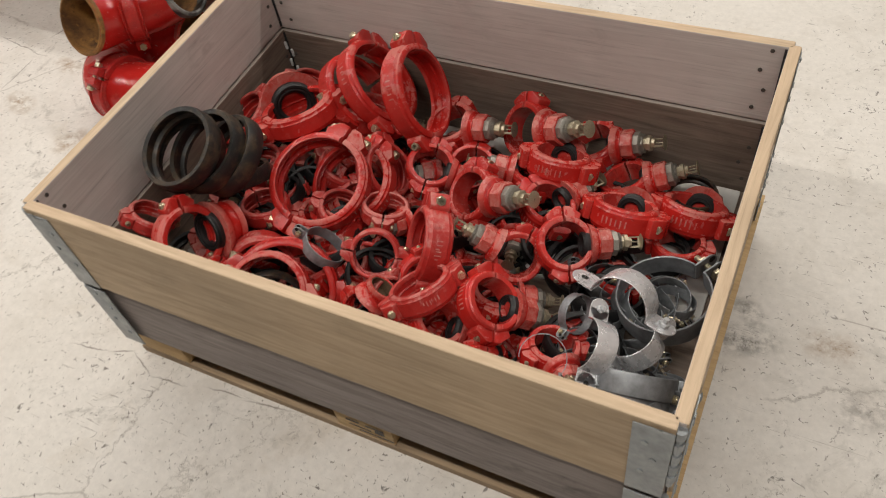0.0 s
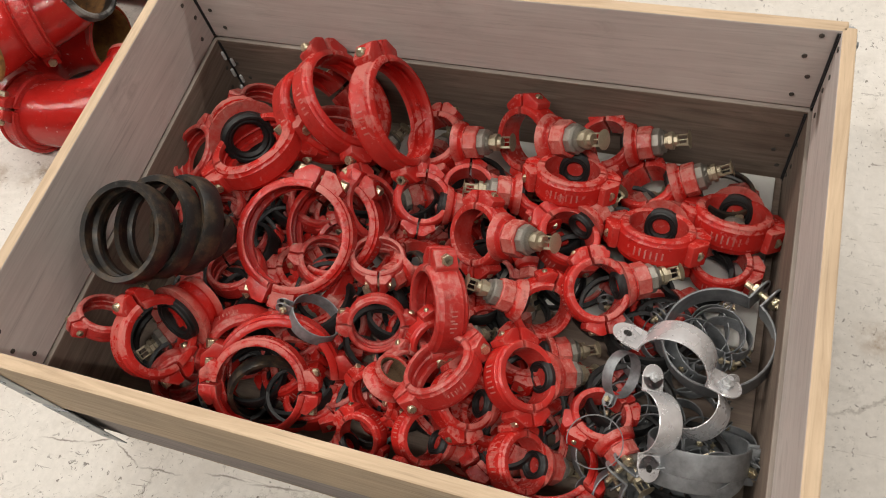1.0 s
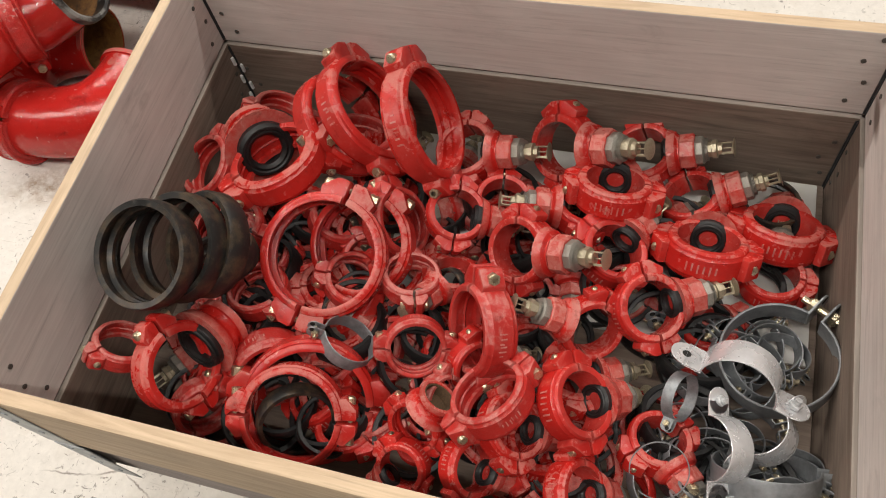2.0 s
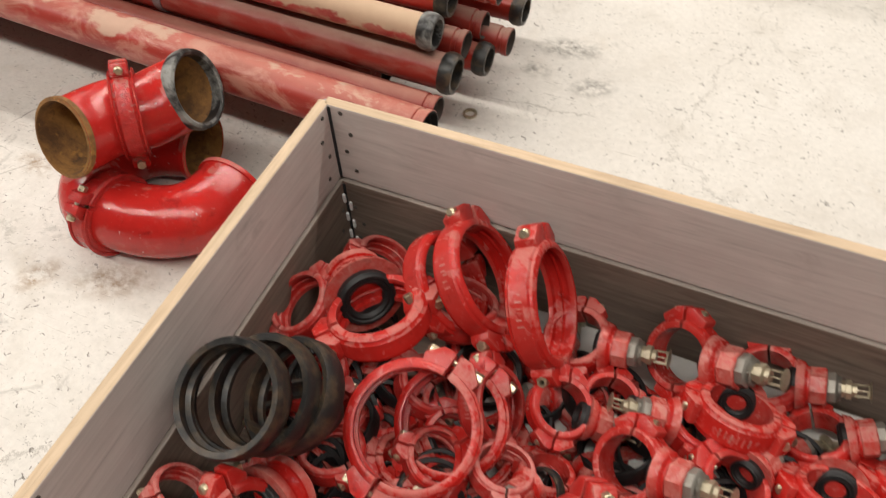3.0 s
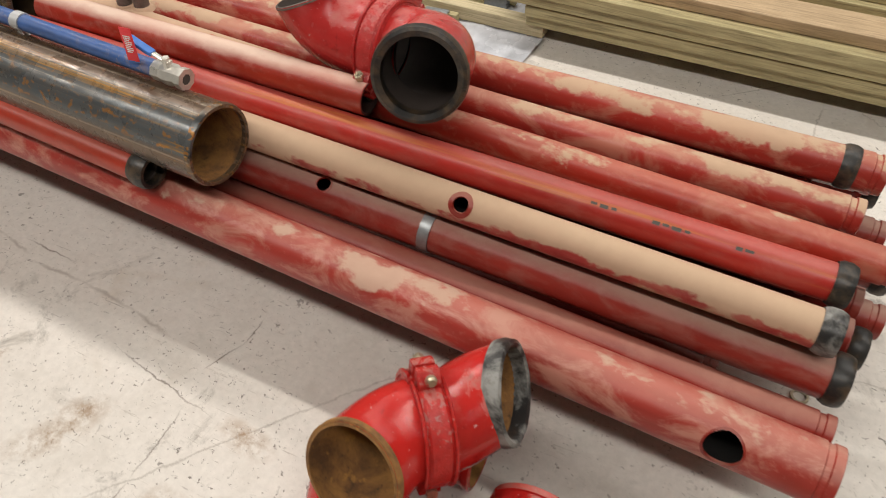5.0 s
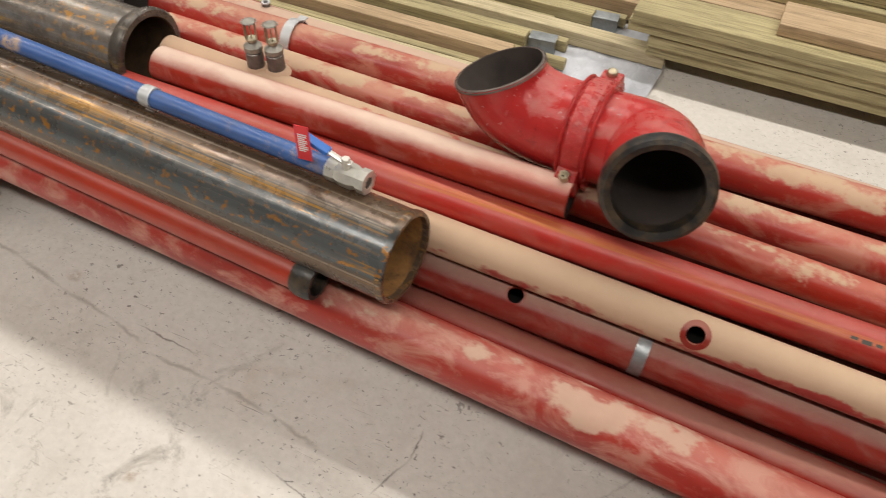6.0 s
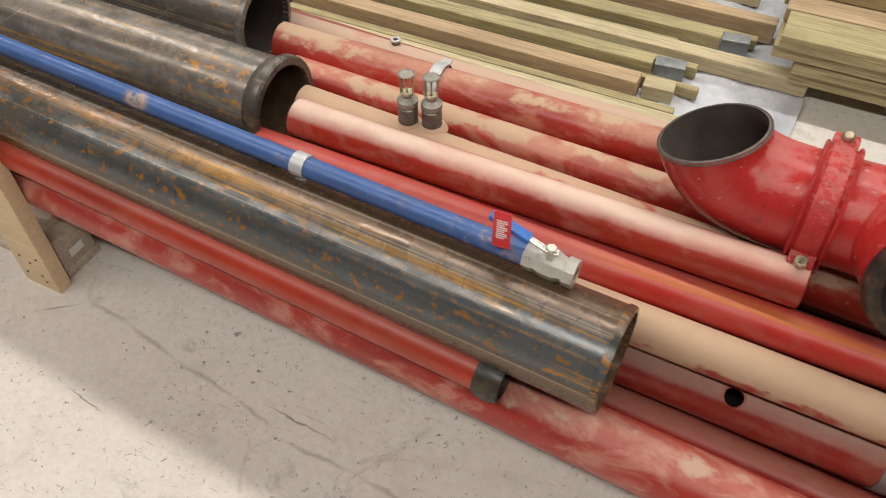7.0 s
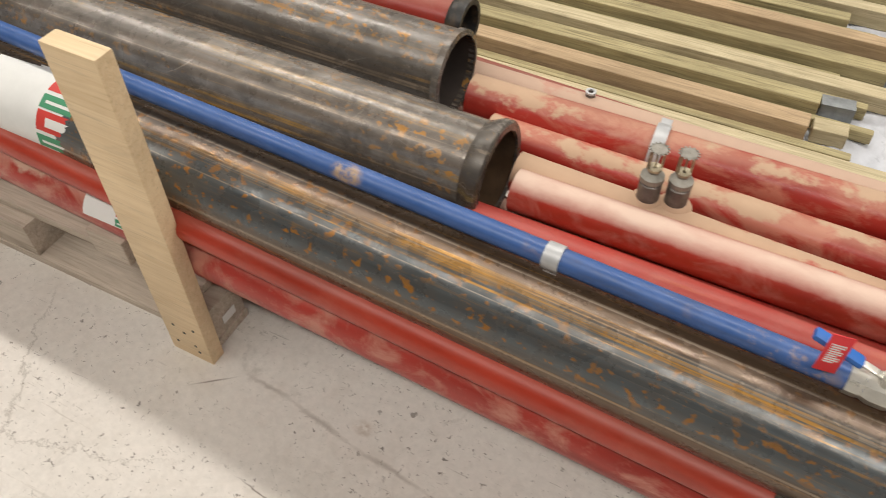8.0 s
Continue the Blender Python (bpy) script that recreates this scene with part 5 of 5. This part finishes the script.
# ---- elbows joined by couplings ----
def elbow_pair(name, label, first, second, r, joint, inside1, inside2, paint, lug_up=0.0, seal=None, rim=None, bead=None):
    """Two bends that meet at a clamped joint; first and second are lists of points that run from the open ends to the joint."""
    e = thing(name, label, "pipe elbow", "coupled elbows")
    for pts, ins in ((first, inside1), (second, inside2)):
        rad = [r] * len(pts)
        rad[0] = r + 0.0015
        b = part("elbow", tube(pts, rad, 0.006, 44), (paint, ins, ins), e)
        t = (Vector(pts[0]) - Vector(pts[1])).normalized()
        lip = 0.0022 if rim else 0.0045
        part("end_bead", lathe([(r - 0.004, -0.006 if rim else -0.016), (r + lip, -0.005 if rim else -0.013), (r + lip, -0.002), (r - 0.004, 0.0015)], 44, m=along(pts[0], t)), bead or rim or paint, b)
    t = (Vector(first[-1]) - Vector(first[-2])).normalized()
    m = along(first[-1], t, lug_up) @ Matrix.Scale(r * 1.17, 4)
    for s in (0, 180):
        half = part("coupling_half", shell(s, 0.84, 0.27, 0.20, None, False, 0.34), paint, e, m=m)
        for h in (-0.245, 0.245):
            part("raised_rib", lathe([(0.93, h - 0.03), (1.0, h - 0.03), (1.03, h), (1.0, h + 0.03), (0.93, h + 0.03)], 24, s + 6, s + 174), paint, half)
    for a in (0, 180):
        bm_at = m @ pose(0, 0, 0, 0, 0, a) @ Matrix.Translation((1.10, 0, 0)) @ pose(0, 0, 0, 90)
        b = part("bolt", rod(0.05, -0.36, 0.42, 10, m=bm_at), M_BOLT, e)
        part("bolt_head", rod(0.10, -0.42, -0.28, 12, m=bm_at, bevel=0.035), M_BOLT, b)
        part("nut", hexagon(0.105, 0.28, 0.42, bm_at), M_BOLT, b)
    if seal:
        deep_lip = 0.012 if rim else 0.007
        t = (Vector(second[0]) - Vector(second[1])).normalized()
        part("end_seal", lathe([(r - deep_lip, -0.024), (r + 0.006, -0.026), (r + 0.009, -0.012), (r + 0.006, 0.003), (r - 0.001, 0.006), (r - deep_lip, 0.002)], 44, m=along(second[0], t)), seal, e, "worn rubber seal on the open end")
    return e


JA = Vector((-0.570, 0.838, 0.272))
NA = Vector((0.72, 0.62, -0.12)).normalized()
up_a = bend((-0.622, 0.692, 0.305), (0.10, 0.80, -0.42), JA, NA, 0.06)
up_b = bend((-0.462, 0.955, 0.288), (-0.93, -0.12, -0.30), JA + NA * 0.004, -NA, 0.055)
elbow_pair("upper_elbows", "glossy red pipe elbows with rusty bores, resting on other elbows", up_a, up_b, 0.085, JA, M_RUST_IN, M_RUST_IN, M_ELBOW, 70, M_RUBBER_PALE, bead=M_RUST_IN)
JB = Vector((-0.585, 0.690, 0.088))
low_a = bend((-0.51, 0.955, 0.088), (-1, -0.05, 0), (-0.69, 0.83, 0.088), (0.05, -1, 0), 0.09, 10)[:-1] + bend((-0.69, 0.83, 0.088), (0.05, -1, 0), JB, (1, 0, 0), 0.075, 10)
low_b = bend((-0.365, 0.872, 0.090), (0.05, -1, 0), JB + Vector((0.004, 0, 0)), (-1, -0.04, 0), 0.145, 18)
elbow_pair("lower_elbows", "glossy red curved pipe elbows lying on the floor", low_a, low_b, 0.085, JB, M_RUST_IN, M_DARK_IN, M_ELBOW, 125)
JC = Vector((-0.992, 1.492, 0.540))
top_a = bend((-1.182, 1.502, 0.616), (0.33, -0.04, -0.94), JC, (1, -0.06, 0.03), 0.085)
top_b = bend((-0.831, 1.325, 0.599), (-0.30, 0.92, -0.25), JC + Vector((0.004, 0, 0)), (-1, 0.02, -0.06), 0.150)
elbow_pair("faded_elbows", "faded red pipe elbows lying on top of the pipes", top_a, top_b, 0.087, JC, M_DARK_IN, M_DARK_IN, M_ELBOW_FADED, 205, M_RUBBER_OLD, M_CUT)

# ---- pallet under the pipes, with an upright post ----
pallet(pose(-3.66, 1.112, 0.0), M_OLD, "old grey pallet under the pipe stack")
for bx in (-3.45, -2.72):
    tagged(new("bearer", finish("bearer", slab(bx - 0.05, 1.125, 0.144, bx + 0.05, 1.86, 0.215, 0.004), M_OLD)), "wooden bearer between the pallet and the pipes", "bearer", "bearers")
sticker = thing("sticker", "small pale sticker on the pallet block", "sticker", m=pose(-2.4605, 1.16, 0.06, 0, 0, 90))
part("sheet", slab(-0.02, -0.001, -0.012, 0.02, 0.0, 0.012, 0.0), M_PAPER, sticker, smooth=None)
post = thing("post", "new pine post leaning against the pipes, nailed to the pallet", "post", m=pose(-2.498, 1.066, 0.0, 0, 1.1, 0))
body = slab(-0.054, 0.0, 0.0, 0.054, 0.036, 0.775, 0.003)
part("plank", body, M_PINE, post)
for nx, nz in ((-0.03, 0.04), (0.02, 0.05), (0.0, 0.085), (-0.025, 0.10), (0.03, 0.11), (0.025, 0.03)):
    part("nail", rod(0.0035, -0.001, 0.001, 8, m=Matrix.Translation((nx, 0, nz)) @ pose(0, 0, 0, 90)), M_INK, post)


def wrap_label(label, x0, x1, y, z, r, a0, a1):
    """A printed label that clings to a pipe running along x."""
    ob = thing("pipe_label", label, "label", "labels on the pipes", pose(x0, y, z, 90, 0, 90))
    w = x1 - x0
    part("sheet", lathe([(r + 0.0003, 0.0), (r + 0.0012, 0.0), (r + 0.0012, w), (r + 0.0003, w)], 16, a0, a1), M_PAPER, ob)
    step = (a1 - a0) / 5
    for k in range(5):
        mt = (M_LABEL_GREEN, M_LABEL_RED, M_LABEL_GREEN, M_LABEL_RED, M_LABEL_GREEN)[k]
        b0 = a0 + step * k + (0 if k % 2 else step * 0.2)
        s = part("printed_panel", lathe([(r + 0.0013, w * 0.58), (r + 0.0016, w * 0.58), (r + 0.0016, w * 0.99), (r + 0.0013, w * 0.99)], 8, b0, b0 + step * (1.0 if k % 2 else 0.7)), mt, ob)
        part("printed_bar", lathe([(r + 0.0017, w * (0.66 if k % 2 else 0.62)), (r + 0.0019, w * (0.66 if k % 2 else 0.62)), (r + 0.0019, w * 0.86), (r + 0.0017, w * 0.86)], 6, b0 + step * 0.3, b0 + step * (0.75 if k % 2 else 0.45)), M_PAPER, s)
    return ob


wrap_label("white, red and green printed label on the rusty pipe", -2.95, -2.665, 1.2205, 0.438, 0.0855, 55, 185)

wrap_label("small red and green printed label on the lower pipe", -2.72, -2.575, 1.165, 0.283, 0.055, 50, 165)

# ---- timber behind ----
def timber(x0, x1, y0, y1, z0, z1, material, label, group, lean=0.0, name="timber_board"):
    ob = tagged(new(name, finish(name, slab(x0 - x1, -(y1 - y0) / 2, 0, 0, (y1 - y0) / 2, z1 - z0, 0.004), material)), label, "timber", group)
    ob.matrix_basis = pose(x1, (y0 + y1) / 2, z0, 0, 0, lean)
    return ob


tw = random.Random(3)
SY = 2.55
for lay, (z0, th, shift, depth) in enumerate(((0.062, 0.036, 0.03, 0.0), (0.104, 0.038, 0.0, -0.018), (0.150, 0.036, -0.055, -0.03), (0.190, 0.040, -0.045, -0.05))):
    for k in range(5):
        timber(-1.10 + shift + tw.uniform(-0.02, 0.02), 2.7 + tw.uniform(-0.1, 0.1), SY + depth + k * 0.148, SY + depth + k * 0.148 + 0.143, z0, z0 + th, (M_TREATED, M_TREATED_PALE, M_TREATED, M_TREATED_RED)[(lay * 2 + k) % 4], "greenish pressure-treated board in a stack", "stacked boards")
for k, (dx, y0, w, z0) in enumerate(((0.27, SY + 0.0, 0.14, 0.231), (-0.15, SY + 0.19, 0.13, 0.231), (0.08, SY + 0.36, 0.14, 0.231), (0.06, SY + 0.22, 0.13, 0.270))):
    timber(-1.0 + dx, 2.6, y0, y0 + w, z0, z0 + 0.038, M_TREATED_RED if k % 2 == 0 else M_TREATED, "loose board on top of the stack", "stacked boards")
for bx in (-0.7, 0.6, 2.0):
    tagged(new("bearer", finish("bearer", slab(bx - 0.04, SY + 0.14, 0.0, bx + 0.04, SY + 0.70, 0.061, 0.004), M_OLD)), "wooden bearer under the stacked boards", "bearer", "bearers")
BATTENS = (
    (2.185, 0.040, 0.046, -1.62, 0), (2.245, 0.055, 0.038, -1.11, 2), (2.315, 0.030, 0.030, -1.34, 1), (2.362, 0.060, 0.062, -1.463, 3), (2.440, 0.024, 0.034, -1.30, 1), (2.478, 0.046, 0.060, -1.452, 0),
    (2.538, 0.028, 0.040, -1.33, 1), (2.590, 0.058, 0.050, -1.02, 2), (2.655, 0.030, 0.034, -1.42, 1), (2.702, 0.050, 0.058, -1.300, 0), (2.770, 0.030, 0.036, -1.20, 1), (2.825, 0.050, 0.070, -1.16, 3),
    (2.905, 0.028, 0.040, -1.35, 0), (2.960, 0.050, 0.048, -1.44, 1), (3.030, 0.050, 0.060, -1.24, 2), (3.110, 0.034, 0.040, -1.50, 0), (3.165, 0.048, 0.056, -1.30, 1), (3.240, 0.040, 0.046, -1.46, 3),
    (3.310, 0.050, 0.060, -1.34, 0), (3.390, 0.036, 0.044, -1.52, 2), (3.450, 0.048, 0.056, -1.40, 1), (3.525, 0.040, 0.050, -1.30, 0), (3.590, 0.046, 0.046, -1.50, 1),
)
for by, w, top, xe, tint in BATTENS:
    by -= 0.025
    timber(-5.2 + tw.uniform(-0.3, 0.3), xe, by, by + w, 0.0145, 0.0145 + top, (M_TREATED, M_TREATED, M_TREATED_PALE, M_TREATED_RED)[tint], "greenish treated batten lying on the floor", "battens on the floor", tw.uniform(-0.25, 0.25))
timber(-1.452, -1.362, 2.364, 2.418, 0.0145, 0.060, M_TREATED_PALE, "short pale wooden offcut at a batten's end", "offcuts", 4.0, "offcut")
for tx, ty in ((-1.405, 2.500), (-1.262, 2.716)):
    box = thing("steel_tube", "short dark square steel tube among the battens", "steel tube", "steel tubes", pose(tx, ty, 0.0148, 0, 0, 6))
    part("top_plate", slab(-0.045, -0.024, 0.044, 0.045, 0.024, 0.048, 0.001), M_HINGE, box)
    part("bottom_plate", slab(-0.045, -0.024, 0.0, 0.045, 0.024, 0.004, 0.001), M_HINGE, box)
    for sy in (-0.024, 0.020):
        part("side_plate", slab(-0.045, sy, 0.004, 0.045, sy + 0.004, 0.044, 0.0008), M_HINGE, box)
for bx in (-1.75, -3.2, -4.6):
    tagged(new("bearer", finish("bearer", slab(bx - 0.04, 2.14, 0.0, bx + 0.04, 3.8, 0.0145, 0.003), M_OLD)), "flat bearer under the battens", "bearer", "bearers")
wrap = bmesh.new()
bmesh.ops.create_grid(wrap, x_segments=36, y_segments=30, size=0.5)
for v in wrap.verts:
    v.co.z = 0.012 + 0.010 * noise.noise(v.co * 7) + 0.006 * noise.noise(v.co * 19)
    v.co.x += 0.03 * noise.noise(v.co * 3 + Vector((4, 1, 0)))
sheet = tagged(new("plastic_sheet", finish("plastic_sheet", wrap, M_PLASTIC, 60)), "crumpled pale plastic sheet on the floor between the timber", "plastic sheet")
sheet.matrix_basis = pose(-1.34, 2.75, 0.0) @ Matrix.Diagonal((0.62, 1.05, 1, 1))

# ceiling lamps' housings
for lx, ly, ll, lp in LAMPS:
    h = thing("ceiling_lamp", "long white strip lamp on the ceiling", "lamp", "ceiling lamps", pose(lx, ly, LAMP_Z))
    half = LAMP_WIDE.get(ly, 0.16) / 2 + 0.02
    part("housing", slab(-ll / 2, -half, 0.0, ll / 2, half, 0.05, 0.006), M_LAMP, h)
    part("bracket", slab(-0.03, -0.03, 0.05, 0.03, 0.03, 0.2), M_LAMP, h)
ring = thing("brass_ring", "small brass ring lying on the floor by the pipe ends", "ring", m=pose(0.02, 1.41, 0.004))
part("hoop", lathe([(0.014, -0.004), (0.019, -0.004), (0.020, 0.0), (0.019, 0.004), (0.014, 0.004)], 24), M_BRASS, ring)
